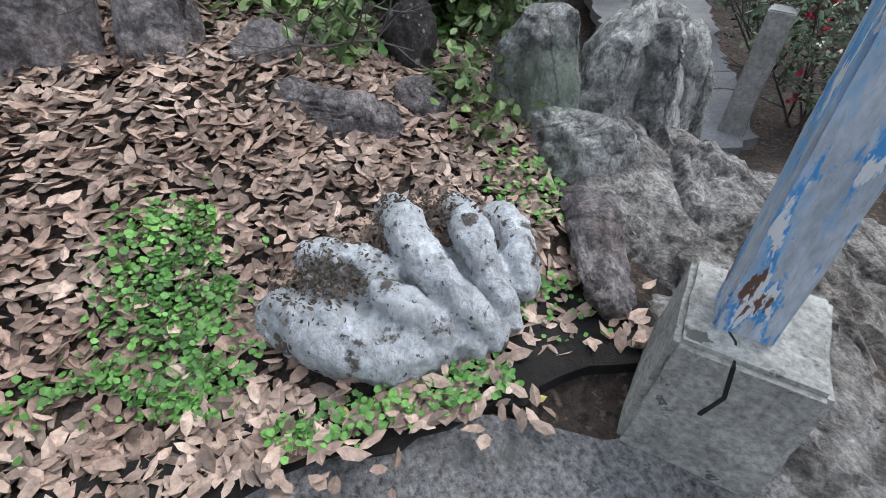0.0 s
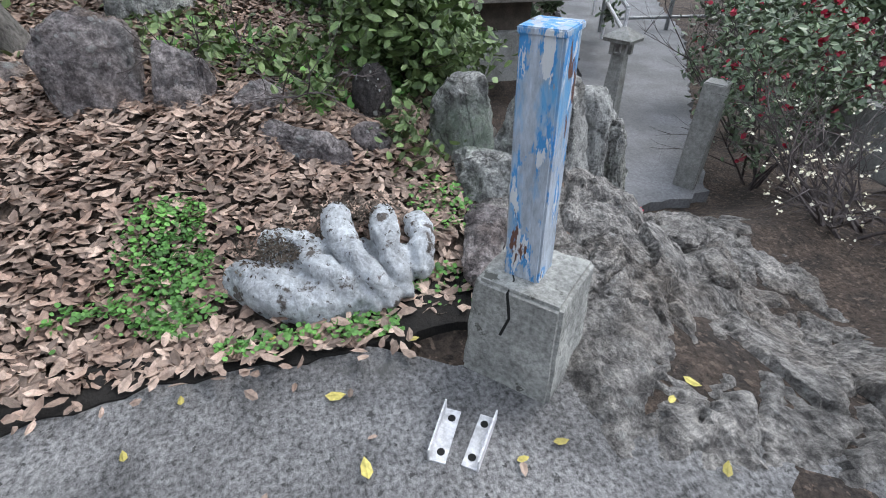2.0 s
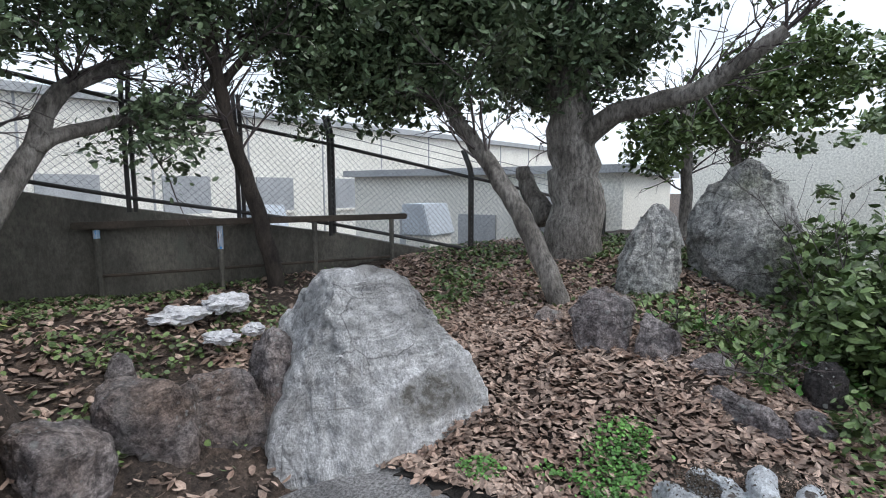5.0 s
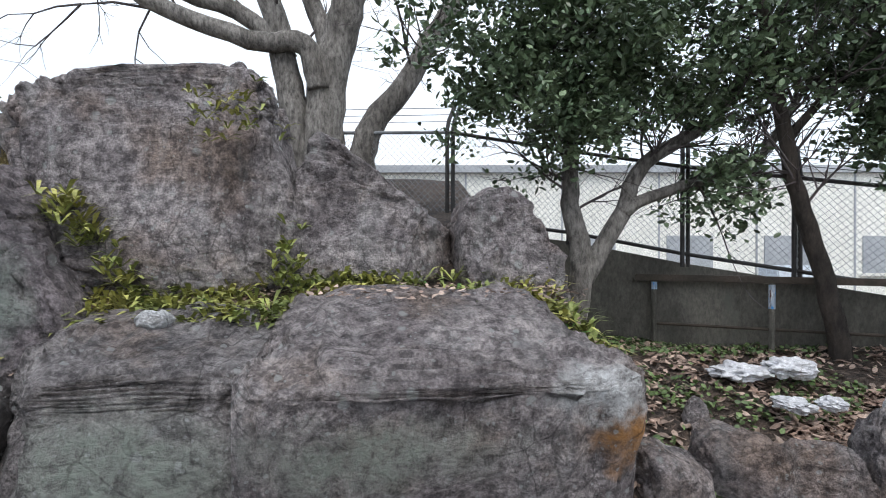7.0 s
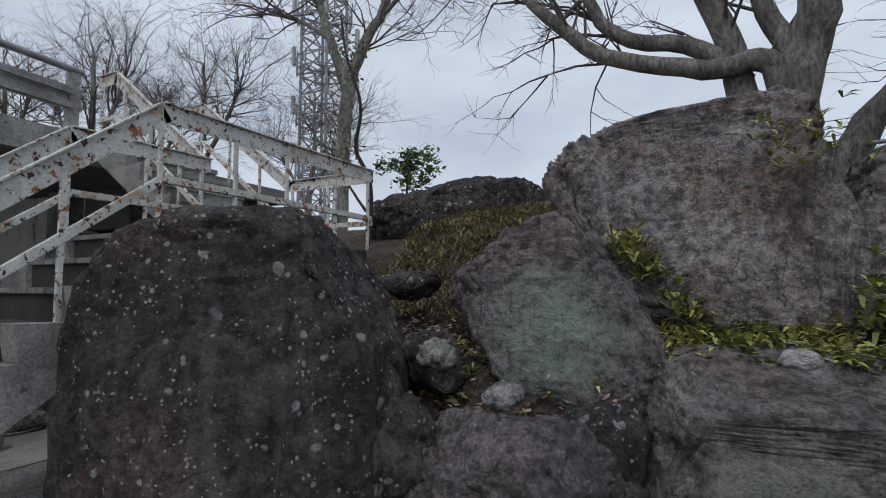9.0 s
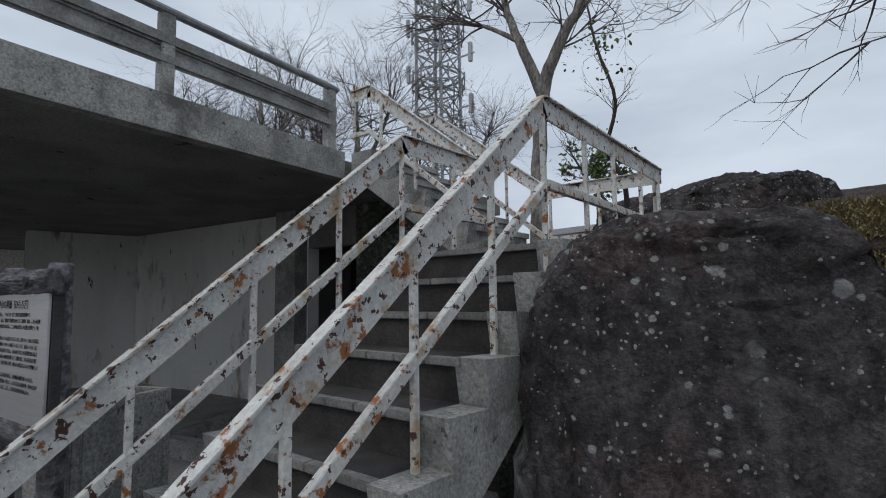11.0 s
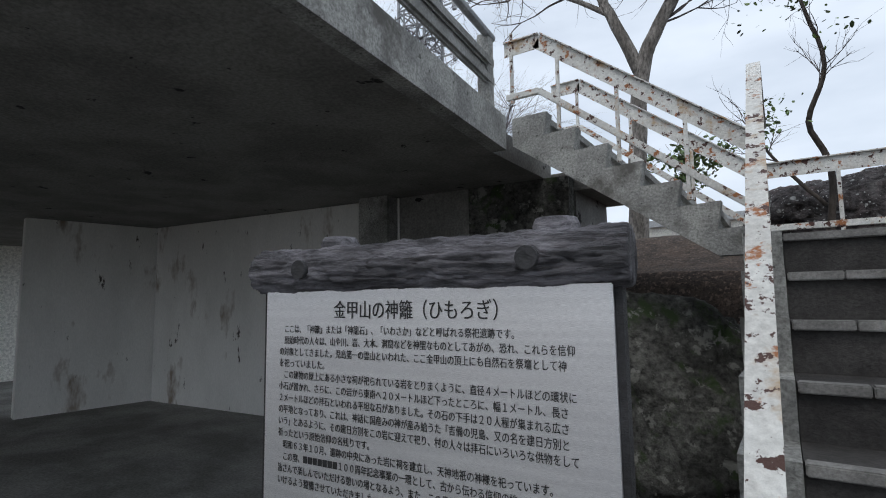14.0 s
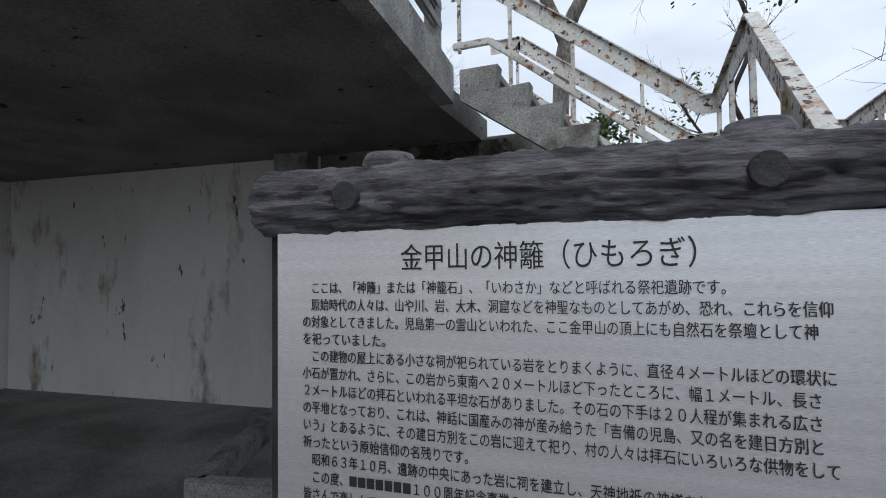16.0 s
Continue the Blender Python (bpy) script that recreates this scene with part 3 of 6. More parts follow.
for k, (x, y, z, r) in enumerate([(6.52, 1.4, 0.25, 0.19), (6.92, 1.46, 0.27, 0.21), (7.3, 1.38, 0.25, 0.21)]):
    stone((x, y, z), (r * 1.1, r * 0.9, r * 1.35), 95 + k, "rock", "low squarish grey stone in a row", 0.05, turn=-30, rough=0.07, square=0.4, cuts=4, level=5)
stone((7.11, 2.05, 0.42), (0.11, 0.1, 0.12), 99, "rock", "small pointed brown stone on leaf litter", 0.5, level=4)
# bank by the leaning tree
stone((9.13, -0.20, 0.44), (0.26, 0.24, 0.34), 101, "rock", "dark split boulder with white streaks", 0.1, turn=-70, square=0.5, level=5, faces=[(0, -0.9, 0.4, 0.7)])
stone((9.08, -0.56, 0.40), (0.19, 0.16, 0.26), 102, "rock", "dark wedge of a split boulder", 0.1, square=0.5, level=5, faces=[(-0.8, 0, 0.6, 0.6)])
stone((10.2, -0.3, 0.62), (0.34, 0.32, 0.72), 103, "rock_pale", "tall upright stone on the bank", 0.3, level=5)
stone((10.85, -0.98, 0.9), (0.48, 0.5, 0.95), 104, "rock_pale", "tall broad stone overgrown with ivy", 0.15, level=5)
stone((8.70, -1.03, 0.21), (0.31, 0.13, 0.17), 105, "rock", "long grey stone half buried in leaves", 0.05, turn=53, square=0.45, level=5, faces=[(0, -0.7, 0.7, 0.7)])
stone((9.07, -1.46, 0.38), (0.16, 0.14, 0.16), 106, "rock_dark", "dark angular stone among leaves", 0.2, square=0.5, level=4)
stone((9.0, -0.88, 0.36), (0.14, 0.17, 0.13), 107, "rock", "squat grey stone among leaves", 0.1, square=0.45, level=4)
stone((8.72, -1.38, 0.22), (0.11, 0.11, 0.12), 108, "rock", "squat grey stone among leaves", 0.1, square=0.45, level=4)
stone((9.35, 0.3, 0.35), (0.2, 0.2, 0.2), 109, "rock", "low stone at the foot of a leaning tree", 0.2, level=4)
stone((9.75, 0.0, 0.5), (0.24, 0.2, 0.14), 110, "rock", "low stone on the bank", 0.2, level=4)
# jagged outcrop beyond the post
for k, (x, y, z, a, b, c, t) in enumerate([(8.74, -2.16, 0.06, 0.17, 0.20, 0.50, 35), (8.72, -2.40, -0.02, 0.20, 0.17, 0.54, 20), (8.88, -2.62, -0.16, 0.19, 0.18, 0.54, 48), (9.0, -2.88, -0.32, 0.20, 0.18, 0.50, 30)]):
    stone((x, y, z), (a, b, c), 121 + k, "rock_pale", "tall jagged streaked rock beyond the post", 0.2, turn=t, rough=0.13, square=0.42, cuts=5, level=5, group="jagged outcrop")
stone((8.72, -1.84, 0.28), (0.21, 0.2, 0.27), 126, "rock_pale", "mossy angular rock beside the leaf bank", 0.2, square=0.45, rough=0.10, level=5)
stone((8.40, -1.86, 0.10), (0.17, 0.18, 0.18), 127, "rock_pale", "squat angular rock beside the leaf bank", 0.1, square=0.45, rough=0.10, level=5)
stone((8.02, -1.72, 0.06), (0.30, 0.10, 0.09), 124, "rock", "flat broken rock beside the post", 0.05, turn=-20, square=0.4, rough=0.10, level=5)


def bedrock(x, y):
    """Height of the cracked rock shelf that steps down beside the path."""
    u, v = x * 0.8 - y * 0.6, x * 0.6 + y * 0.8
    p = Vector((u * 1.15, v * 2.0, 0.3))
    off = Vector((3.1, 7.7, 1.9))
    a, e = facet(p, off, 1.25)
    b, g = facet(p, off * 2, 3.4)
    z = height(x, y) + 0.035 + 0.08 * a + 0.028 * b - 0.05 * (1 - e) - 0.018 * (1 - g)
    z += 0.012 * noise.fractal(p * 9.0, 0.8, 2.1, 5)
    z += 0.07 * s01(7.3, 8.0, x) * s01(-1.75, -2.1, y) * s01(-3.2, -2.4, y)
    fade = min(s01(-1.60, -1.85, y), s01(6.7, 7.15, x + 0.35 * (-1.9 - y)))
    return z * fade - 0.08 * (1 - fade) - 0.25 * s01(9.1, 9.6, x) - 0.12 * s01(-3.3, -3.9, y + 0.3 * (x - 8))


bx, by = np.arange(6.3, 9.7, 0.02), np.arange(-4.4, -1.55, 0.02)
bme = bpy.data.meshes.new("rock_shelf")
bme.from_pydata([(float(x), float(y), bedrock(float(x), float(y))) for y in by for x in bx], [], [(j * len(bx) + i, j * len(bx) + i + 1, (j + 1) * len(bx) + i + 1, (j + 1) * len(bx) + i) for j in range(len(by) - 1) for i in range(len(bx) - 1)])
bme.materials.append(M["rock_shelf"])
tagged(new("rock_shelf", bme), "cracked grey bedrock shelf stepping down beside the path", "rock")
for k, (x, y, z, a, b, c) in enumerate([(8.0, -2.25, 0.0, 0.26, 0.16, 0.11), (8.35, -2.5, -0.1, 0.3, 0.2, 0.14), (8.35, -2.98, -0.36, 0.26, 0.2, 0.16), (7.78, -1.98, 0.03, 0.2, 0.12, 0.09), (7.85, -2.75, -0.2, 0.24, 0.14, 0.12), (8.6, -3.2, -0.5, 0.2, 0.16, 0.12)]):
    stone((x, y, z), (a, b, c), 130 + k, "rock_shelf", "angular broken stone on the bedrock shelf", 0.1, turn=-25, rough=0.11, square=0.42, level=5, group="bedrock stones")

# ---- stairs ----
RISE, GO = 0.175, 0.24


def nose(k):
    return (4 - k) * GO, 1.78 - RISE * k


stairs = thing("staircase", "concrete outdoor stairs with rusty white railings", "stairs")
for k in range(1, 11):
    y, z = nose(k)
    if z < 0.02:
        continue
    bm = bmesh.new()
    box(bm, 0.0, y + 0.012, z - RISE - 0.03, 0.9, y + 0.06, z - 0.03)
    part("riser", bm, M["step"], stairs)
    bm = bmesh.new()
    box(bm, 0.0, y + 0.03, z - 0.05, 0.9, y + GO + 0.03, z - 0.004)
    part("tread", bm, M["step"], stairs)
    for i in range(5):
        bm = bmesh.new()
        box(bm, 0.003 + i * 0.179, y - 0.012, z - 0.032, 0.178 + i * 0.179, y + 0.04, z + 0.002, bevel=0.004)
        part("nosing_tile", bm, M["nosing"], stairs)
bm = bmesh.new()
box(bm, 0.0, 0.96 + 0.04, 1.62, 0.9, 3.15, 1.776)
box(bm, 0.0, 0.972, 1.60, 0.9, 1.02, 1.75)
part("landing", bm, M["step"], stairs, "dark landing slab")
bm = bmesh.new()
box(bm, 0.0, 0.948, 1.748, 0.9, 1.0, 1.782, bevel=0.004)
part("nosing", bm, M["nosing"], stairs)


def saw(x0, x1, ys, zs, y_end, drop=0.2):
    """A saw-toothed concrete stringer between two planes, teeth overhanging a little."""
    prof = []
    for y, z in zip(ys, zs):
        prof += [(y - 0.015, z - RISE), (y - 0.045, z + 0.012)]
    prof += [(y_end, zs[-1] + 0.012), (y_end, zs[-1] - drop - 0.1)]
    prof += [(ys[0] + 0.22, zs[0] - RISE - 0.0)]
    bm = bmesh.new()
    a = [bm.verts.new((x0, y, z)) for y, z in prof]
    f = bm.faces.new(a)
    e = bmesh.ops.extrude_face_region(bm, geom=[f])
    bmesh.ops.translate(bm, verts=[v for v in e["geom"] if isinstance(v, bmesh.types.BMVert)], vec=(x1 - x0, 0, 0))
    bmesh.ops.recalc_face_normals(bm, faces=bm.faces[:])
    return bm


ks = list(range(9, -1, -1))
for x0, x1 in ((-0.15, -0.003), (0.903, 1.05)):
    part("stringer", saw(x0, x1, [nose(k)[0] for k in ks], [nose(k)[1] for k in ks], 1.25), M["concrete_old"], stairs, "rough saw-toothed concrete stringer")
# upper flight, rising to the left towards the roof deck
N2, G2, R2 = 7, 0.235, 0.172
X0 = -0.12
bm = saw(0, 0.12, [0.0 + i * G2 for i in range(N2)], [1.78 + R2 * (i + 1) for i in range(N2)], N2 * G2 + 0.02, 0.12)
bmesh.ops.transform(bm, verts=bm.verts[:], matrix=Matrix.Translation((X0, 2.05, 0)) @ Matrix(((0, -1, 0, 0), (1, 0, 0, 0), (0, 0, 1, 0), (0, 0, 0, 1))))
part("stringer", bm, M["concrete_old"], stairs, "pale saw-toothed concrete stringer")
for i in range(N2):
    x, z = X0 - i * G2, 1.78 + R2 * (i + 1)
    bm = bmesh.new()
    box(bm, x - G2 - 0.03, 2.17, z - 0.05, x + 0.02, 3.15, z)
    box(bm, x - 0.05, 2.17, z - R2 - 0.03, x - 0.012, 3.15, z - 0.05)
    part("tread", bm, M["concrete_old"], stairs)


def rail(a, b, w=0.055, h=0.115, t=0.009):
    """A T-shaped steel section from a to b."""
    a, b = Vector(a), Vector(b)
    d = (b - a).normalized()
    side = d.cross(Vector((0, 0, 1))).normalized()
    up = side.cross(d)
    prof = [(-t / 2, -h / 2), (t / 2, -h / 2), (t / 2, h / 2), (w / 2, h / 2), (w / 2, h / 2 + t), (-w / 2, h / 2 + t), (-w / 2, h / 2), (-t / 2, h / 2)]
    bm = bmesh.new()
    ends = [[bm.verts.new(p + side * x + up * y) for x, y in prof] for p in (a - d * 0.012, b + d * 0.012)]
    for k in range(8):
        bm.faces.new((ends[0][k], ends[0][(k + 1) % 8], ends[1][(k + 1) % 8], ends[1][k]))
    bm.faces.new(ends[0][::-1])
    bm.faces.new(ends[1])
    bmesh.ops.recalc_face_normals(bm, faces=bm.faces[:])
    return bm


def railing(top, low, posts, label, group):
    r = thing("railing", label, "railing", group)
    for a, b in zip(top, top[1:]):
        part("top_rail", rail(a, b), M["rust_paint"], r, "white flat rail with rust blisters")
    for a, b in zip(low, low[1:]):
        bm = bmesh.new()
        bar(bm, a, b, 0.035, 0.05, 0.003)
        part("mid_rail", bm, M["rust_paint"], r)
    for a, b in posts:
        bm = bmesh.new()
        bar(bm, a, b, 0.026, 0.026, 0.002)
        part("post", bm, M["rust_paint"], r)
    return r


def slope(y, x, z1, y1=0.96, k=0.75):
    return (x, y, z1 + (y - y1) * k)


LAB = "rusty white painted steel railing along the stairs"
for x, ye in ((-0.06, 2.08), (0.95, 3.15)):
    posts = []
    for y in (-1.15, -0.62, -0.1, 0.42, 0.94):
        k = min(9, max(0, math.ceil(4 - y / GO)))
        posts.append(((x, y, nose(k)[1]), slope(y, x, 2.48, k=0.79)))
    for y in (1.5, 2.0, 2.6, 3.1):
        if y < ye:
            posts.append(((x, y, 1.78), (x, y, 2.5)))
    railing([slope(-1.25, x, 2.50, k=0.80), (x, 0.96, 2.50), (x, ye, 2.515)], [slope(-1.2, x, 2.09), (x, 0.96, 2.09), (x, ye, 2.09)], posts, LAB, "stair railings")
far = [((0.95, 3.17, 2.515), (-0.14, 3.17, 2.515), (-1.58, 3.17, 3.62), (-1.85, 3.17, 3.62))]
railing(far[0], [(0.95, 3.17, 2.05), (-0.14, 3.17, 2.05), (-1.58, 3.17, 3.2), (-1.85, 3.17, 3.2)], [((x, 3.17, 1.78 + max(0, -0.14 - x) * 0.75), (x, 3.17, 2.5 + max(0, -0.14 - x) * 0.76)) for x in (0.9, 0.4, -0.1, -0.6, -1.1, -1.6)], LAB, "stair railings")
railing([(-0.06, 2.08, 2.515), (-0.14, 2.1, 2.515), (-1.56, 2.1, 3.62), (-1.85, 2.1, 3.62)], [(-0.06, 2.1, 2.09), (-0.14, 2.1, 2.09), (-1.56, 2.1, 3.2), (-1.85, 2.1, 3.2)], [((x, 2.1, 1.9 + max(0, -0.14 - x) * 0.75), (x, 2.1, 2.5 + max(0, -0.14 - x) * 0.76)) for x in (-0.5, -0.95, -1.4, -1.8)], LAB, "stair railings")
# rubble under the upper flight and landing
stone((-0.75, 2.75, 0.55), (0.95, 0.75, 1.05), 150, "moss", "mossy rubble bank under the stairs", 0.2, square=0.45, rough=0.07, level=6, group="rubble bank")
stone((0.45, 2.4, 0.5), (0.75, 0.7, 1.1), 151, "moss", "mossy rubble bank under the landing", 0.1, square=0.45, rough=0.07, level=5, group="rubble bank")

for k, (x, y, a) in enumerate([(-2.2, 1.75, 0.16), (-2.55, 2.1, 0.2), (-1.95, 2.15, 0.14), (-2.75, 1.6, 0.1), (-2.3, 1.35, 0.09)]):
    stone((x, y, a * 0.55), (a * 1.3, a, a * 0.8), 155 + k, "moss", "broken dark stone on the shelter floor", 0.1, turn=40 * k, square=0.45, rough=0.1, level=4, group="rubble by the doorway")
for k, (x, y, t) in enumerate([(-2.35, 1.55, 20), (-2.6, 1.8, -35), (-2.1, 1.5, 70)]):
    bm = wire([(-0.28, 0, 0.012), (-0.1, 0.03, 0.02), (0.1, 0.0, 0.016), (0.3, 0.04, 0.03)], [0.012, 0.014, 0.012, 0.007], 6)
    stick = solid("stick", bm, M["bark"], "dry broken stick on the shelter floor", "stick", "sticks by the doorway")
    stick.matrix_world = pose(x, y, 0.004, 0, 0, t)

# ---- shelter with roof deck ----


def edge(y):
    return -1.60 - 0.105 * y


def prism(pts, z0, z1):
    bm = bmesh.new()
    f = bm.faces.new([bm.verts.new((x, y, z0)) for x, y in pts])
    e = bmesh.ops.extrude_face_region(bm, geom=[f])
    bmesh.ops.translate(bm, verts=[v for v in e["geom"] if isinstance(v, bmesh.types.BMVert)], vec=(0, 0, z1 - z0))
    bmesh.ops.recalc_face_normals(bm, faces=bm.faces[:])
    return bm


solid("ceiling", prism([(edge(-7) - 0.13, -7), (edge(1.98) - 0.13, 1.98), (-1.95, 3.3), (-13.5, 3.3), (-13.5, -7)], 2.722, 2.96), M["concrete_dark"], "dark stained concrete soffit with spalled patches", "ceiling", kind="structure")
solid("trim", prism([(edge(-7), -7), (edge(1.98), 1.98), (edge(1.98) - 0.127, 1.98), (edge(-7) - 0.127, -7)], 2.719, 3.0), M["concrete_old"], "pale weathered concrete deck edge", "trim", kind="structure")


def wall(name, x0, y0, x1, y1, z0, z1, t, material, label):
    d = Vector((x1 - x0, y1 - y0)).normalized()
    n = Vector((-d.y, d.x)) * t
    return solid(name, prism([(x0, y0), (x1, y1), (x1 + n.x, y1 + n.y), (x0 + n.x, y0 + n.y)], z0, z1), M[material], label, "wall", kind="structure")


wall("wall_north", -8.3, 2.537, -3.72, 2.98, 0.0, 2.716, 0.2, "plaster", "stained pale plaster back wall of the shelter")
wall("wall_north_end", -2.8, 3.04, -1.7, 3.1, 0.0, 2.716, 0.2, "moss", "dark rubble wall beside the doorway")
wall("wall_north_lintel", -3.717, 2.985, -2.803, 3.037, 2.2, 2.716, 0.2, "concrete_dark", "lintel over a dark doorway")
wall("wall_north_pier", -4.12, 2.72, -3.72, 2.76, 0.0, 2.716, 0.22, "concrete_old", "stained concrete pier beside the doorway")
wall("wall_west", -8.62, 0.92, -8.31, 2.72, 0.0, 2.716, 0.2, "plaster", "pale side wall of the shelter")
# added room shell: blocks the sky behind the doorway so it stays dark
solid("ceiling_room", prism([(-4.4, 3.303), (-1.5, 3.303), (-1.5, 4.5), (-4.4, 4.5)], 2.6, 2.8), M["concrete_dark"], "added ceiling that shuts the sky out of the inner room", "ceiling", kind="structure")
wall("wall_room_east", -1.697, 3.31, -1.697, 4.4, 0.0, 2.597, 0.2, "concrete_dark", "added side wall that shuts the sky out of the inner room")
wall("wall_room_west", -4.2, 3.2, -4.2, 4.4, 0.0, 2.597, 0.2, "concrete_dark", "added side wall that shuts the sky out of the inner room")
# its black colour stands in for the unlit depth of the doorway
wall("wall_dark_room", -4.2, 4.2, -1.7, 4.2, 0.0, 2.716, 0.2, "dark", "near-black wall standing in for the shade behind the doorway")
wall("wall_far", -13, -9, -13, 3.2, 0.0, 2.716, 0.2, "cream", "pale outer wall beyond the shelter")
deck = thing("guard_rail", "weathered grey metal guard rail along the deck edge", "guard rail")
ya, yb = -7.0, 1.95
bm = bmesh.new()
A, B = (edge(ya) - 0.1, ya), (edge(yb) - 0.1, yb)
bar(bm, (*A, 3.30), (*B, 3.30), 0.05, 0.10, 0.02)
bar(bm, (*A, 3.45), (*B, 3.45), 0.05, 0.10, 0.02)
bar(bm, (A[0] - 0.02, A[1], 3.375), (B[0] - 0.02, B[1], 3.375), 0.02, 0.22)
part("beam", bm, M["stone_grey"], deck, "ribbed grey guard beam")
part("top_pipe", wire([(*A, 3.68), (*B, 3.68)], 0.035, 10), M["steel"], deck, "grey pipe rail")
for i in range(5):
    y = yb - 0.08 - i * 1.7
    bm = bmesh.new()
    box(bm, edge(y) - 0.18, y - 0.05, 2.96, edge(y) - 0.08, y + 0.05, 3.68, bevel=0.005)
    part("post", bm, M["concrete_old"], deck)
# low kerb of a planting bed by the wall
for a, b in (((-3.2, 0.9), (-3.9, 2.6)), ((-3.2, 0.9), (-1.6, 1.25))):
    bm = bmesh.new()
    bar(bm, (*a, 0.09), (*b, 0.09), 0.14, 0.18, 0.01)
    solid("kerb", bm, M["concrete_old"], "low pale concrete kerb of a planting bed", "kerb", "planting bed kerbs")

# tall concrete planter behind the sign
planter = thing("planter", "weathered square concrete planter filled with dry earth", "planter", at=pose(-0.60, -0.52, 0, 0, 0, 22))
for x0, y0, x1, y1 in ((-0.13, -0.26, 0.13, -0.215), (-0.13, 0.215, 0.13, 0.26), (-0.13, -0.213, -0.085, 0.213), (0.085, -0.213, 0.13, 0.213)):
    bm = bmesh.new()
    box(bm, x0, y0, 0.0, x1, y1, 1.07, bevel=0.006)
    part("side", bm, M["concrete_old"], planter)
bm = bmesh.new()
box(bm, -0.084, -0.212, 0.0, 0.084, 0.212, 0.98)
part("earth", bm, M["earth"], planter, "dark dry earth")

# ---- sign ----
sign = thing("information_sign", "brushed steel information sign between cast log rails", "sign", at=pose(-1.026, -0.906, 0, 0, 0, 4.2))
SX0, SX1, SY = 0.0, 0.785, 0.0
bm = bmesh.new()
box(bm, SX0, SY, 1.02, SX1, SY + 0.012, 1.545, bevel=0.002)
part("panel", bm, M["panel"], sign, "brushed steel panel")


def log(x0, x1, y, z, r, seed):
    rnd = random.Random(seed)
    n = 240
    bm = bmesh.new()
    rings = []
    for i in range(n + 1):
        x = x0 + (x1 - x0) * i / n
        ring = []
        for k in range(88):
            a = 2 * math.pi * k / 88
            rr = r * (1 + 0.13 * noise.fractal(Vector((x * 12, 5 * math.cos(a) + seed, 5 * math.sin(a))), 0.6, 2.1, 5) - 0.12 * max(0.0, 1 - abs(noise.noise(Vector((x * 7, 8 * math.cos(a), 8 * math.sin(a) + seed)))) / 0.10))
            if i in (0, n):
                rr *= 0.95
            ring.append(bm.verts.new((x, y + rr * math.cos(a), z + rr * math.sin(a))))
        rings.append(ring)
    for a, b in zip(rings, rings[1:]):
        for k in range(88):
            bm.faces.new((a[k], a[(k + 1) % 88], b[(k + 1) % 88], b[k]))
    bm.faces.new(rings[0])
    bm.faces.new(rings[-1][::-1])
    bmesh.ops.recalc_face_normals(bm, faces=bm.faces[:])
    return bm


part("top_log", log(SX0 - 0.03, SX1 + 0.03, SY + 0.02, 1.59, 0.05, 3), M["log"], sign, "grey cast log rail with bark grooves", True)
part("bottom_log", log(SX0 - 0.06, SX1 + 0.05, SY + 0.02, 0.985, 0.052, 4), M["log"], sign, "", True)
for x in (0.138, 0.655):
    bm = bmesh.new()
    bmesh.ops.create_cone(bm, segments=20, radius1=0.02, radius2=0.02, depth=0.012, cap_ends=True)
    bmesh.ops.transform(bm, verts=bm.verts[:], matrix=pose(x, SY - 0.034, 1.59, 90))
    part("peg", bm, M["log_dark"], sign, "dark round peg")
    bm = tube(bmesh.new(), [(x + 0.02, SY + 0.075, 0.0), (x + 0.02, SY + 0.075, 0.8), (x + 0.02, SY + 0.075, 1.655), (x + 0.02, SY + 0.075, 1.668)], [0.045, 0.045, 0.044, 0.038], 16)
    part("post", bm, M["log"], sign, "", True)
bm = bmesh.new()
box(bm, SX0 - 0.02, SY + 0.015, 1.0, SX1 + 0.012, SY + 0.05, 1.56)
part("backing_board", bm, M["log_dark"], sign, "dark backing board")
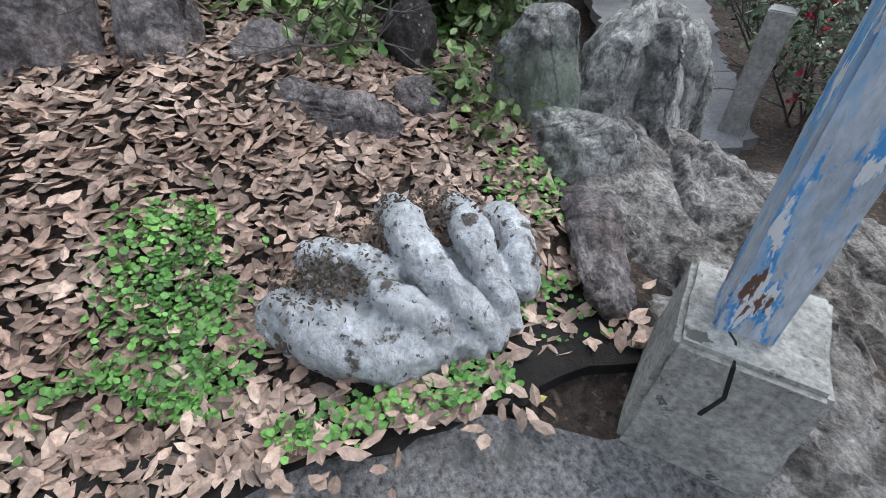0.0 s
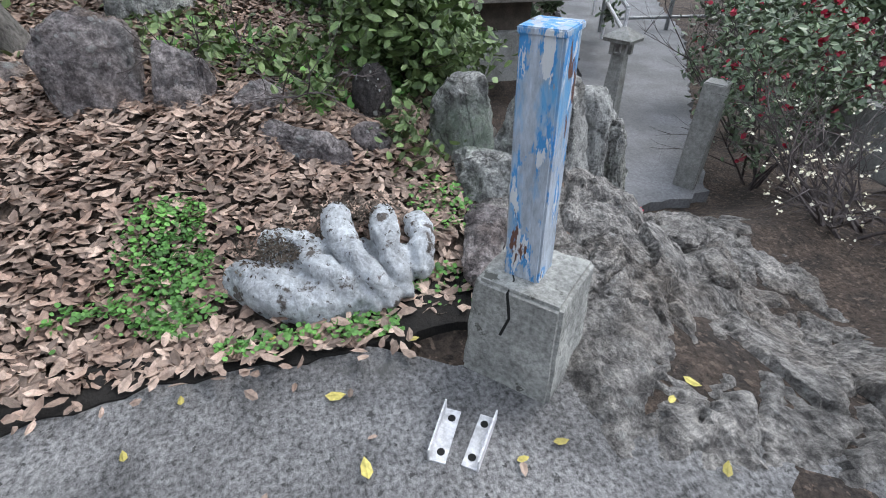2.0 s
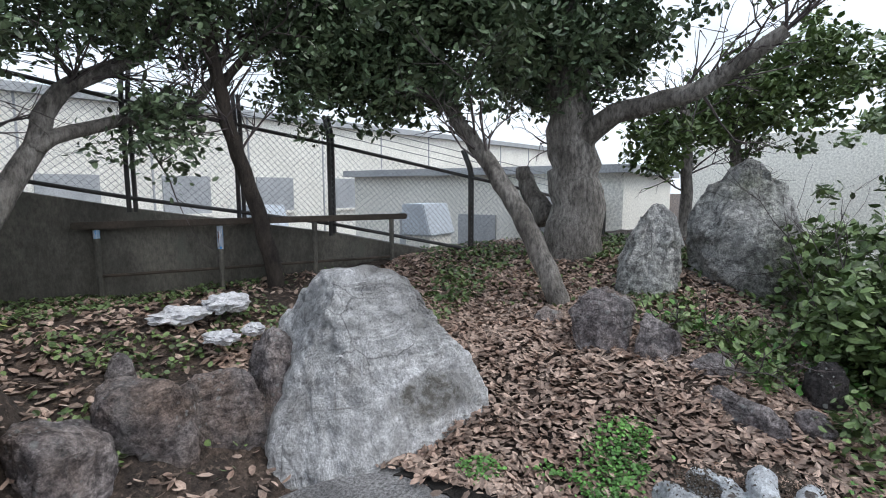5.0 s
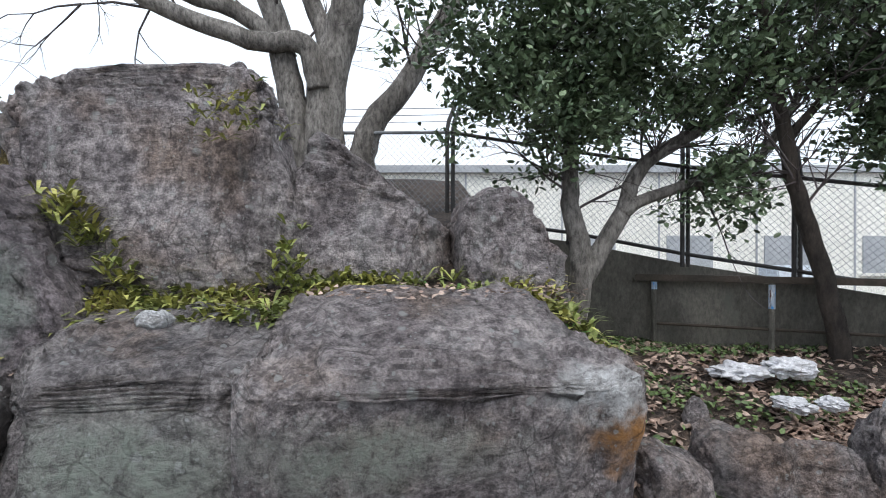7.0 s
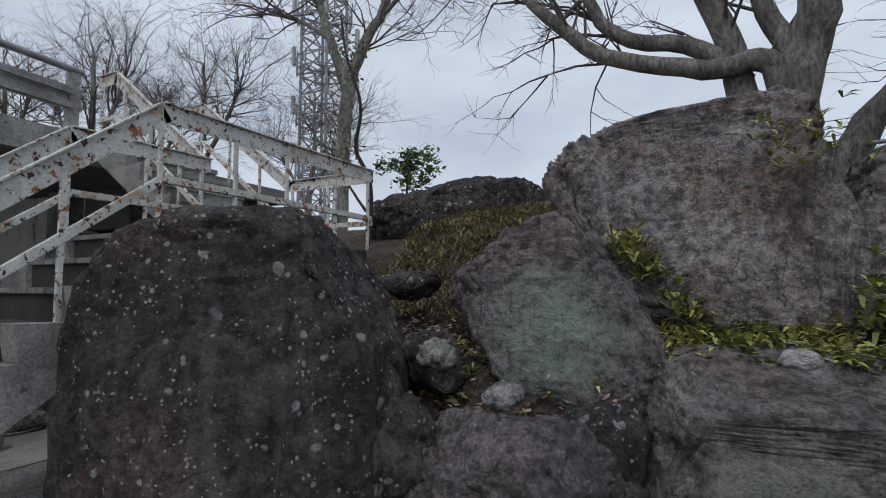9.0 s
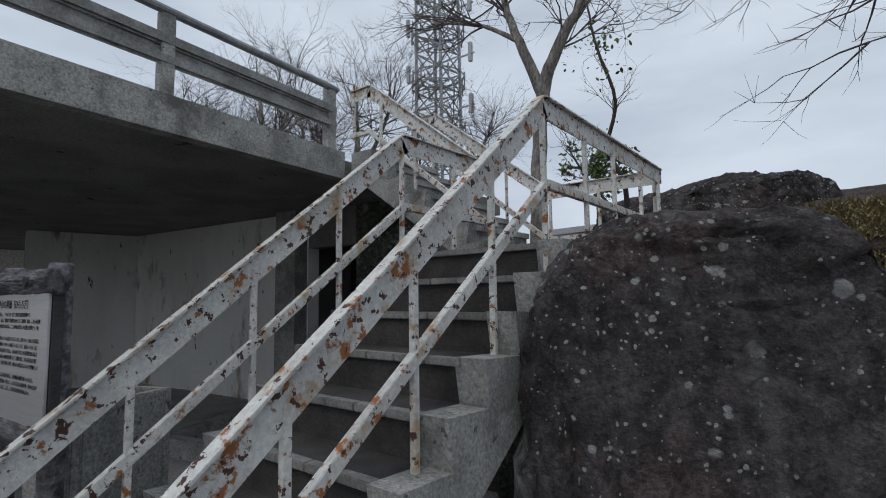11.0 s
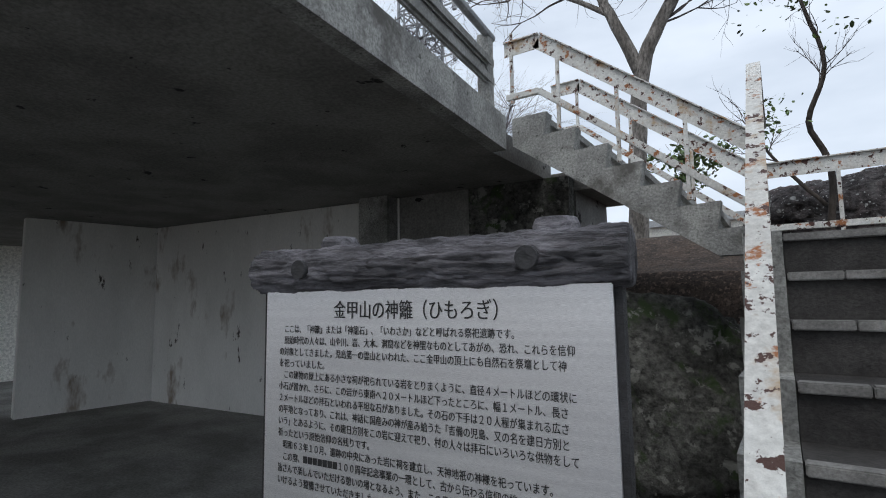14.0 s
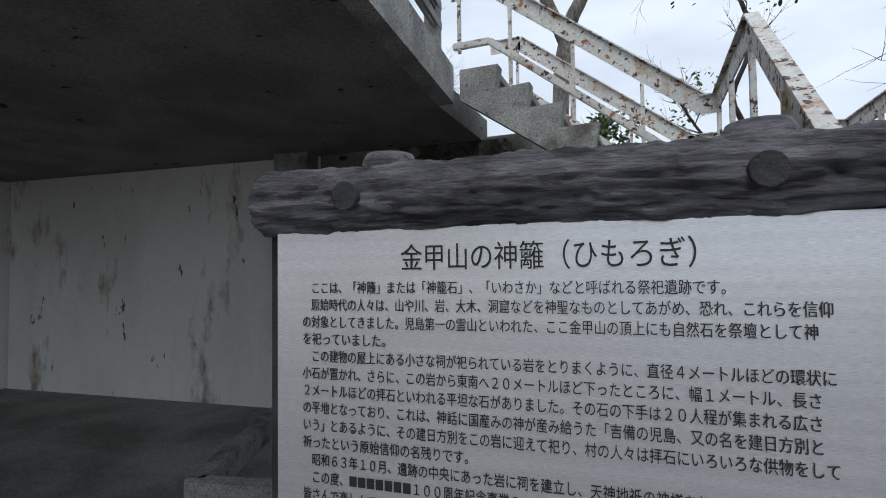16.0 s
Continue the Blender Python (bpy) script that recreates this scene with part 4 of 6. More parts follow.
LINES = [
    (1.502, 0.040, 0.206, "金甲山の神籬（ひもろぎ）"),
    (1.4600, 0.0195, 0.061, "ここは、「神籬」または「神籠石」、「いわさか」などと呼ばれる祭祀遺跡です。"),
    (1.4347, 0.0195, 0.061, "原始時代の人々は、山や川、岩、大木、洞窟などを神聖なものとしてあがめ、恐れ、これらを信仰"),
    (1.4094, 0.0195, 0.046, "の対象としてきました。児島第一の霊山といわれた、ここ金甲山の頂上にも自然石を祭壇として神"),
    (1.3841, 0.0195, 0.046, "を祀っていました。"),
    (1.3588, 0.0195, 0.061, "この建物の屋上にある小さな祠が祀られている岩をとりまくように、直径４メートルほどの環状に"),
    (1.3335, 0.0195, 0.046, "小石が置かれ、さらに、この岩から東南へ２０メートルほど下ったところに、幅１メートル、長さ"),
    (1.3082, 0.0195, 0.046, "２メートルほどの拝石といわれる平坦な石がありました。その石の下手は２０人程が集まれる広さ"),
    (1.2829, 0.0195, 0.046, "の平地となっており、これは、神話に国産みの神が産み給うた「吉備の児島、又の名を建日方別と"),
    (1.2576, 0.0195, 0.046, "いう」とあるように、その建日方別をこの岩に迎えて祀り、村の人々は拝石にいろいろな供物をして"),
    (1.2323, 0.0195, 0.046, "祈ったという原始信仰の名残りです。"),
    (1.2070, 0.0195, 0.061, "昭和６３年１０月、遺跡の中央にあった岩に祠を建立し、天神地祇の神様を祀っています。"),
    (1.1817, 0.0195, 0.061, "この度、■■■■■■■１００周年記念事業の一環として、古から伝わる信仰の地・金甲山山頂が"),
    (1.1564, 0.0195, 0.046, "皆さんで楽しんでいただける憩いの場となるよう、また、この貴重な聖域を後世の人々へ"),
    (1.1311, 0.0195, 0.046, "いけるよう整備させていただきました。"),
]
for z, size, dx, words in LINES:
    fc = bpy.data.curves.new("lettering", "FONT")
    fc.body, fc.size, fc.extrude = words, size, 0.0004
    tmp = new("lettering", fc)
    bpy.context.view_layer.update()
    me = bpy.data.meshes.new_from_object(tmp.evaluated_get(bpy.context.evaluated_depsgraph_get()))
    wide = max((v.co.x for v in me.vertices), default=1.0)
    if size < 0.03:
        goal = 0.0150 * len(words)
    else:
        goal = 0.38
    for v in me.vertices:
        v.co.x *= goal / wide
    bpy.data.objects.remove(tmp)
    me.materials.clear()
    me.materials.append(M["ink"])
    ob = new("lettering", me)
    ob.parent = sign
    ob.matrix_basis = pose(SX0 + dx, SY - 0.0015, z - size * 0.36, 90)
    tagged(ob, kind="stuff")

# ---- trees and plants ----


def smooth_path(pts, n=5, wob=0.02, rnd=None):
    """A curve through the points, a little uneven."""
    rnd = rnd or random.Random(1)
    P = [Vector(p) for p in pts]
    out = []
    for i in range(len(P) - 1):
        a, b, c, d = P[max(i - 1, 0)], P[i], P[i + 1], P[min(i + 2, len(P) - 1)]
        for k in range(n):
            t = k / n
            q = 0.5 * (2 * b + (c - a) * t + (2 * a - 5 * b + 4 * c - d) * t * t + (3 * b - a - 3 * c + d) * t ** 3)
            if i or k:
                q = q + Vector((rnd.uniform(-wob, wob), rnd.uniform(-wob, wob), rnd.uniform(-wob, wob)))
            out.append(q)
    return out + [P[-1]]


def limb(bm, pts, r0, r1, sides=10, seed=1, n=5):
    path = smooth_path(pts, n, r0 * 0.12, random.Random(seed))
    m = len(path) - 1
    tube(bm, path, [r0 + (r1 - r0) * i / m for i in range(m + 1)], sides)
    return path


def twigs(bm, p, d, length, r, depth, rnd, tips, spread=0.6, droop=0.0):
    """Forking twigs that end in tips."""
    q, pts, rad = Vector(p), [Vector(p)], [r]
    d = Vector(d).normalized()
    for i in range(3):
        d = (d + Vector((rnd.gauss(0, 0.16), rnd.gauss(0, 0.16), rnd.gauss(0.03, 0.12) - droop))).normalized()
        q = q + d * length / 3
        pts.append(q)
        rad.append(r * (1 - 0.22 * (i + 1)))
    tube(bm, pts, rad, 5 if r > 0.008 else 3, False)
    if depth == 0:
        tips.append(q)
        return
    for k in range(rnd.choice((2, 3, 3))):
        a = pts[rnd.choice((1, 2, 3))]
        e = (d + Vector((rnd.gauss(0, spread), rnd.gauss(0, spread), rnd.gauss(0.05, spread * 0.8)))).normalized()
        twigs(bm, a, e, length * rnd.uniform(0.55, 0.85), r * 0.55, depth - 1, rnd, tips, spread, droop)


def tree(label, limbs, twig_from, seed, bark="bark", crown=(), leaf="leaf", leaf_size=0.075, depth=3, length=0.7, twig_r=0.02, category="tree", droop=0.0):
    """limbs: rows of (points, first radius, last radius). twig_from: how many twigs leave each limb. crown: rows of (centre, radius, leaves)."""
    rnd = random.Random(seed)
    t = thing("tree", label, category)
    paths = []
    for i, (pts, r0, r1) in enumerate(limbs):
        bm = bmesh.new()
        paths.append(limb(bm, pts, r0, r1, 14 if r0 > 0.08 else 8, seed + i))
        part("trunk" if i == 0 else "limb", bm, M[bark], t, smooth=True)
    tips = []
    bm = bmesh.new()
    for path, n in zip(paths, twig_from):
        for _ in range(n):
            i = rnd.randrange(len(path) // 2, len(path))
            d = (path[i] - path[i - 1]).normalized() + Vector((rnd.gauss(0, 0.7), rnd.gauss(0, 0.7), rnd.gauss(0.2, 0.5)))
            twigs(bm, path[i], d, length * rnd.uniform(0.7, 1.2), twig_r, depth, rnd, tips, 0.6, droop)
    if len(bm.verts):
        tagged(part("twigwork", bm, M["twig"], t), kind="stuff")
    else:
        bm.free()
    if crown:
        places = []
        for c, r, n in crown:
            clumps = [Vector(c) + Vector((rnd.gauss(0, 1), rnd.gauss(0, 1), rnd.gauss(0, 0.75))) * r * 0.62 for _ in range(max(6, n // 26))]
            for _ in range(int(n * 2.2)):
                p = rnd.choice(clumps) + Vector((rnd.gauss(0, 1), rnd.gauss(0, 1), rnd.gauss(0, 0.8))) * 0.095
                places.append(p)
        ob = new("crown", leaf_sheet("crown", places, leaf_size, leaf, seed, 0.25, 0.5))
        ob.parent = t
        tagged(ob, kind="stuff")
    return t


tree("bare grey tree with thick forking limbs behind the boulders", [
    ([(4.62, 4.4, 1.6), (4.62, 4.4, 2.5), (4.74, 4.4, 3.4), (4.95, 4.3, 4.1), (5.4, 4.2, 5.0)], 0.24, 0.13),
    ([(4.42, 4.45, 1.8), (4.36, 4.4, 2.6), (4.26, 4.4, 3.2), (4.1, 4.3, 3.9), (3.7, 4.1, 5.0)], 0.17, 0.09),
    ([(5.0, 4.4, 2.0), (5.07, 4.4, 2.6), (5.43, 4.4, 3.12), (5.9, 4.35, 3.9), (6.5, 4.2, 4.7)], 0.15, 0.08),
    ([(4.6, 4.3, 3.0), (4.45, 4.25, 3.42), (3.95, 4.2, 3.42), (3.05, 4.1, 3.72), (2.4, 4.0, 4.35), (1.9, 3.9, 5.0)], 0.12, 0.045),
    ([(4.3, 4.4, 3.3), (3.95, 4.3, 3.66), (3.2, 4.2, 3.92), (2.9, 4.1, 4.4), (2.6, 4.0, 5.1)], 0.10, 0.04),
    ([(4.75, 4.4, 3.3), (4.5, 4.5, 4.0), (4.3, 4.6, 5.0)], 0.12, 0.06),
], [10, 10, 10, 16, 14, 8], 3, depth=3, length=0.8)
tree("bare forked tree on the hilltop", [
    ([(-1.7, 6.0, 2.2), (-1.66, 6.0, 3.3), (-1.52, 6.0, 4.85), (-1.2, 6.0, 5.6), (-0.7, 6.0, 6.3), (-0.4, 6.0, 7.5)], 0.15, 0.05),
    ([(-1.54, 6.0, 4.8), (-1.95, 6.0, 5.85), (-2.2, 6.0, 6.6), (-2.3, 6.0, 7.6)], 0.10, 0.04),
    ([(-1.95, 6.0, 5.85), (-2.6, 5.9, 6.3), (-3.4, 5.8, 6.6)], 0.05, 0.02),
    ([(-1.0, 6.0, 5.9), (-0.2, 6.0, 6.4), (0.6, 6.0, 6.6)], 0.045, 0.02),
], [14, 16, 14, 14], 8, "bark", depth=3, length=1.0)
tree("thin crooked sapling with a few leaves", [
    ([(0.35, 3.95, 1.9), (0.42, 3.9, 2.6), (0.28, 3.8, 3.05), (0.42, 3.7, 3.5), (0.28, 3.6, 4.1), (0.2, 3.6, 4.6)], 0.032, 0.01),
    ([(0.36, 3.9, 2.3), (0.02, 3.9, 2.75), (-0.2, 3.9, 3.15)], 0.02, 0.008),
], [9, 10], 14, "bark_dark", [((0.25, 3.6, 4.1), 0.4, 50), ((-0.16, 3.92, 3.1), 0.3, 70)], "leaf_light", 0.05, 2, 0.32, 0.006)
tree("small leafy shrub on the hilltop", [([(-1.3, 7.6, 2.2), (-1.3, 7.6, 3.3), (-1.25, 7.6, 3.9)], 0.03, 0.012)], [8], 15, "bark_dark", [((-1.3, 7.6, 3.75), 0.42, 420)], "leaf_light", 0.10, 1, 0.4, 0.008, "shrub")
tree("evergreen tree with two curved branches and dense dark leaves", [
    ([(6.76, 3.25, 0.6), (6.87, 3.25, 1.3), (6.78, 3.25, 1.74), (6.77, 3.25, 2.2), (6.7, 3.2, 3.0)], 0.11, 0.05),
    ([(6.85, 3.25, 1.15), (7.17, 3.2, 1.67), (7.41, 3.2, 2.16), (8.0, 3.1, 2.56), (8.3, 3.0, 3.2)], 0.085, 0.04),
    ([(7.2, 3.2, 1.72), (7.31, 3.15, 1.82), (7.71, 3.1, 1.97), (8.29, 3.0, 2.18), (8.6, 2.9, 2.7)], 0.065, 0.03),
], [26, 26, 22], 21, "bark", [((6.15, 3.0, 2.75), 0.42, 1500), ((6.7, 3.0, 2.45), 0.4, 1300), ((6.6, 3.0, 3.15), 0.5, 1700), ((7.3, 3.0, 2.85), 0.45, 1200), ((7.4, 3.0, 3.4), 0.5, 1300), ((8.0, 2.9, 2.0), 0.28, 550), ((7.9, 2.9, 2.75), 0.4, 900), ((6.2, 2.8, 3.4), 0.5, 1300)], "leaf", 0.065, 2, 0.55, 0.014)
tree("evergreen tree with a slim dark leaning trunk", [
    ([(8.92, 2.8, 0.35), (8.9, 2.8, 0.6), (8.7, 2.8, 1.34), (8.46, 2.8, 2.02), (8.3, 2.8, 2.72), (8.1, 2.75, 3.5)], 0.09, 0.04),
    ([(8.4, 2.8, 2.3), (8.7, 2.7, 2.7), (9.2, 2.6, 3.1)], 0.04, 0.02),
], [24, 20], 22, "bark_dark", [((8.3, 2.7, 3.2), 0.5, 1000), ((9.0, 2.6, 2.85), 0.42, 1500), ((9.2, 2.4, 2.45), 0.36, 1000), ((8.9, 2.6, 3.45), 0.5, 1300)], "leaf", 0.07, 2, 0.55, 0.014)
tree("evergreen tree leaning over the bank", [
    ([(9.75, 0.28, 0.3), (9.7, 0.31, 0.55), (9.7, 0.6, 1.15), (9.7, 0.89, 1.6), (9.7, 1.21, 2.0), (9.65, 1.5, 2.4), (9.55, 1.9, 3.0)], 0.105, 0.05),
], [30], 23, "bark", [((9.6, 2.4, 2.75), 0.42, 1400), ((9.55, 1.85, 2.45), 0.36, 1500), ((9.6, 1.55, 3.0), 0.45, 1600), ((9.7, 1.0, 3.05), 0.45, 1500), ((9.5, 2.1, 3.3), 0.5, 1500), ((9.7, 1.3, 2.35), 0.2, 300)], "leaf", 0.085, 2, 0.5, 0.014)
tree("large old evergreen tree with an ivy-wrapped trunk", [
    ([(11.0, 0.56, 0.4), (11.0, 0.56, 0.9), (11.0, 0.58, 1.5), (11.0, 0.64, 2.1), (11.0, 0.72, 2.9), (11.0, 0.75, 3.8)], 0.34, 0.16),
    ([(11.0, 0.5, 1.95), (10.95, 0.17, 2.19), (10.9, -0.56, 2.36), (10.8, -1.2, 2.75)], 0.13, 0.06),
    ([(11.05, 0.8, 0.45), (10.8, 1.1, 0.55), (10.5, 1.3, 0.5)], 0.16, 0.05),
    ([(11.1, 0.9, 1.1), (11.2, 1.15, 1.45), (11.2, 1.25, 1.7)], 0.13, 0.08),
], [20, 14, 0, 0], 24, "bark", [((11.0, 0.9, 3.2), 0.5, 1800), ((11.0, 0.25, 2.85), 0.42, 1400), ((10.9, -0.3, 3.45), 0.4, 700), ((11.1, 1.3, 2.9), 0.45, 1500), ((11.0, 0.75, 2.5), 0.3, 700), ((11.0, 0.6, 3.8), 0.6, 1500)], "leaf", 0.085, 2, 0.5, 0.016)
tree("yellow-green evergreen beyond the bank", [([(13.2, -0.9, 0.2), (13.2, -0.9, 1.4), (13.1, -0.7, 2.6)], 0.10, 0.05), ([(12.6, -0.3, 0.2), (12.6, -0.35, 1.4), (12.5, -0.3, 2.4)], 0.09, 0.05)], [14, 14], 25, "bark", [((13, -0.9, 2.5), 0.6, 1300), ((12.7, -0.2, 2.1), 0.5, 1000), ((13.2, -1.6, 2.8), 0.7, 1300)], "leaf_light", 0.10, 2, 0.5, 0.014)
# woods beyond the lower path
rnd = random.Random(77)
for k, (x, y, z, r) in enumerate([(14.5, -4.6, 0.6, 1.1), (17, -5.0, 1.6, 1.6), (17.5, -13.5, 0.6, 1.7), (14.0, -12.0, 0.2, 1.5), (12.2, -9.6, -0.1, 1.2)]):
    tree("dense broadleaf evergreen beside the lower path", [([(x, y, -1.4), (x, y, z - 0.5), (x + 0.2, y, z + 0.8)], 0.12, 0.05)], [10], 30 + k, "bark_dark", [((x + rnd.gauss(0, 0.4), y + rnd.gauss(0, 0.4), z + rnd.gauss(0, 0.4)), r, 2600), ((x, y, z + 0.9), r, 2200)], ("leaf", "leaf_light")[k % 2], 0.14, 2, 0.6, 0.02)
# bare woods behind the shelter
for k, (px, py) in enumerate([(-12.8, 7.7), (-15, 11.0), (-10.5, 9.8), (-17, 7.2), (-10, 14.5)]):
    z0 = 3.6
    tree("bare winter tree beyond the deck", [([(px, py, 0.0), (px, py, z0 + 1.2), (px + 0.3, py, z0 + 3.0), (px + 0.2, py, z0 + 5.0)], 0.16, 0.05), ([(px, py, z0 + 1.0), (px - 1.0, py, z0 + 2.4), (px - 1.8, py, z0 + 3.6)], 0.09, 0.04), ([(px, py, z0 + 1.4), (px + 1.2, py, z0 + 2.8), (px + 1.9, py, z0 + 3.9)], 0.09, 0.04)], [16, 20, 20], 50 + k, "bark", depth=4, length=1.25, twig_r=0.022)


def shrub(label, c, r, n, seed, leaf="leaf", size=0.06, flowers=0, flower="red", stems=7, flower_size=0.05, category="shrub"):
    rnd = random.Random(seed)
    t = thing("shrub", label, category)
    tips = []
    bm = bmesh.new()
    base = Vector((c[0], c[1], noisy(c[0], c[1]) - 0.02))
    for _ in range(stems):
        d = Vector((rnd.gauss(0, r[0]), rnd.gauss(0, r[1]), c[2] - base.z + rnd.uniform(0, r[2])))
        twigs(bm, base + Vector((rnd.gauss(0, 0.08), rnd.gauss(0, 0.08), 0)), d, max(0.3, d.length * 0.6), 0.014, 3, rnd, tips, 0.5)
    if stems:
        tagged(part("stem_cluster", bm, M["twig"], t), kind="stuff")
    else:
        bm.free()

    def spot():
        while True:
            u = Vector((rnd.uniform(-1, 1), rnd.uniform(-1, 1), rnd.uniform(-1, 1)))
            if 0.25 < u.length < 1 + 0.25 * noise.noise(u * 2 + Vector((seed, 0, 0))):
                return Vector((c[0] + u.x * r[0], c[1] + u.y * r[1], c[2] + u.z * r[2]))

    if n:
        clumps = [spot() for _ in range(max(8, n // 14))]
        ob = new("foliage", leaf_sheet("foliage", [rnd.choice(clumps) + Vector((rnd.gauss(0, 1), rnd.gauss(0, 1), rnd.gauss(0, 1))) * 0.06 for _ in range(n)], size, leaf, seed, 0.3, 0.55))
        ob.parent = t
        tagged(ob, kind="stuff")
    if flowers:
        pts = [spot() for _ in range(flowers)] if n else [rnd.choice(tips) for _ in range(flowers)]
        ob = new("blossom", leaf_sheet("blossom", [p + Vector((rnd.gauss(0, 1), rnd.gauss(0, 1), rnd.gauss(0, 1))) * 0.012 for p in pts for _ in range(5)], flower_size, flower, seed + 1, 0.2, 0.9))
        ob.parent = t
        tagged(ob, kind="stuff")
    return t


shrub("glossy evergreen shrub spilling over the rocks", (9.55, -1.75, 0.55), (0.42, 0.40, 0.42), 3400, 61, "leaf_light", 0.075)
shrub("glossy evergreen shrub at the foot of tall stones", (10.25, -1.75, 0.75), (0.45, 0.5, 0.5), 2800, 62, "leaf_light", 0.075)
shrub("low ivy tangle on the bank", (9.35, -1.25, 0.32), (0.35, 0.4, 0.09), 420, 63, "clover", 0.06, stems=3)
shrub("low green plants beside split boulders", (9.5, -0.6, 0.42), (0.2, 0.3, 0.12), 260, 64, "clover", 0.06, stems=3)
for k, (x, y, z, a, b, c, n) in enumerate([(9.05, -1.12, 0.40, 0.16, 0.14, 0.07, 160), (8.72, -1.56, 0.30, 0.14, 0.10, 0.08, 150), (9.35, -0.72, 0.50, 0.14, 0.18, 0.09, 150), (9.45, -1.15, 0.50, 0.24, 0.26, 0.12, 420), (9.12, -1.92, 0.52, 0.2, 0.2, 0.16, 420), (8.5, -1.55, 0.2, 0.1, 0.08, 0.05, 70)]):
    shrub("low glossy green plants among stones and leaf litter", (x, y, z), (a, b, c), n, 160 + k, "leaf_light", 0.055, stems=0)
shrub("camellia bush with red flowers", (9.85, -5.15, 0.0), (0.75, 0.72, 0.8), 3000, 65, "leaf", 0.065, 60, "red", 9, 0.05)
shrub("camellia bush with red flowers", (11.2, -6.3, 0.0), (0.9, 0.9, 0.9), 2600, 66, "leaf", 0.075, 50, "red", 9, 0.05)
shrub("leafless twiggy bush with pale blossoms", (8.35, -4.15, -0.3), (0.4, 0.35, 0.35), 0, 67, flowers=90, flower="cream_flower", stems=18, flower_size=0.018)
shrub("leafless twiggy bush with pale blossoms", (7.95, -4.6, -0.2), (0.45, 0.4, 0.4), 0, 68, flowers=90, flower="cream_flower", stems=18, flower_size=0.018)


def blades(name, label, places, length, material, seed, width=0.016, category="grass"):
    """Tufts of long narrow leaves, as one mesh."""
    rnd = random.Random(seed)
    V, F = [], []
    for p in places:
        for _ in range(rnd.choice((3, 4, 5))):
            a = rnd.uniform(0, 6.283)
            L = length * rnd.uniform(0.5, 1.3)
            d = Vector((math.cos(a), math.sin(a), rnd.uniform(0.25, 1.4))).normalized()
            s = Vector((-math.sin(a), math.cos(a), 0)) * width * rnd.uniform(0.6, 1.2)
            b = Vector(p)
            m, e = b + d * L * 0.55, b + d * L + Vector((0, 0, -0.3 * L))
            n = len(V)
            V += [b - s * 0.3, b + s * 0.3, m + s, m - s, e]
            F += [(n, n + 1, n + 2, n + 3), (n + 3, n + 2, n + 4)]
    me = bpy.data.meshes.new(name)
    me.from_pydata([tuple(v) for v in V], [], F)
    me.materials.append(M[material])
    return tagged(new(name, me), label, category, kind="stuff")


def scatter(n, seed, keep, x0, x1, y0, y1, up=0.01):
    rnd = random.Random(seed)
    out = []
    while len(out) < n:
        x, y = rnd.uniform(x0, x1), rnd.uniform(y0, y1)
        if rnd.random() < keep(x, y):
            out.append(Vector((x, y, noisy(x, y) + up + rnd.uniform(0, 0.02))))
    return out


def patch(x, y, s=1.4, seed=0.0):
    return noise.noise(Vector((x * s, y * s, seed + 9.3)))


blades("dwarf_bamboo", "yellow-green dwarf bamboo between the boulders", scatter(1000, 201, lambda x, y: 1.0 if patch(x, y, 1.6, 2) > -0.15 else 0.2, 3.5, 6.4, 1.75, 2.3), 0.17, "bamboo", 201, 0.014, "bamboo")
blades("dwarf_bamboo", "green undergrowth between the boulders", scatter(90, 202, lambda x, y: 1.0 if patch(x, y, 1.6, 5) > 0.05 else 0.0, 3.7, 6.3, 1.5, 2.2), 0.10, "clover", 202, 0.02, "bamboo")
blades("dry_grass", "dry straw-coloured grass on the slope", scatter(3600, 203, lambda x, y: 1.0, 1.3, 3.6, 2.2, 4.6), 0.15, "straw", 203, 0.006)
blades("dry_grass", "tufts of grass among low boulders", scatter(160, 204, lambda x, y: 1.0, 2.3, 3.9, 1.3, 1.9), 0.12, "bamboo", 204, 0.010)
blades("dwarf_bamboo", "dwarf bamboo in a rock cleft", [Vector((4.35 + random.Random(i).gauss(0, 0.12), 2.05 + random.Random(i + 50).gauss(0, 0.05), 2.15 + random.Random(i + 99).gauss(0, 0.09))) for i in range(34)], 0.09, "bamboo", 205, 0.012, "bamboo")


gap = random.Random(31)
blades("dwarf_bamboo", "dwarf bamboo growing in the gap between two boulders", [Vector((3.42 + 0.5 * f + gap.gauss(0, 0.05), 2.12 + gap.gauss(0, 0.05), 1.72 - 0.6 * f + gap.gauss(0, 0.04))) for f in [gap.random() for _ in range(110)]], 0.14, "bamboo", 206, 0.013, "bamboo")
blades("dwarf_bamboo", "dwarf bamboo growing beside a leaning boulder", [Vector((4.66 + gap.gauss(0, 0.05), 2.14 + gap.gauss(0, 0.04), 1.3 + gap.gauss(0, 0.12))) for _ in range(40)], 0.12, "bamboo", 207, 0.016, "bamboo")


def litter(name, label, places, size, material, seed, flat=0.75, category="leaves", ratio=0.45):
    return tagged(new(name, leaf_sheet(name, places, size, material, seed, flat, ratio)), label, category, kind="stuff")


def on_bank(x, y):
    if x < 7.66 + 0.10 * patch(x, y, 3, 1):
        return 0.0
    if y < -1.7 and x < 8.4:
        return 0.05
    if 7.7 < x < 8.1 and -1.75 < y < -0.75:
        return 0.3
    return s01(-2.3, -1.5, y) * (0.45 if x > 10.3 else 1.0)


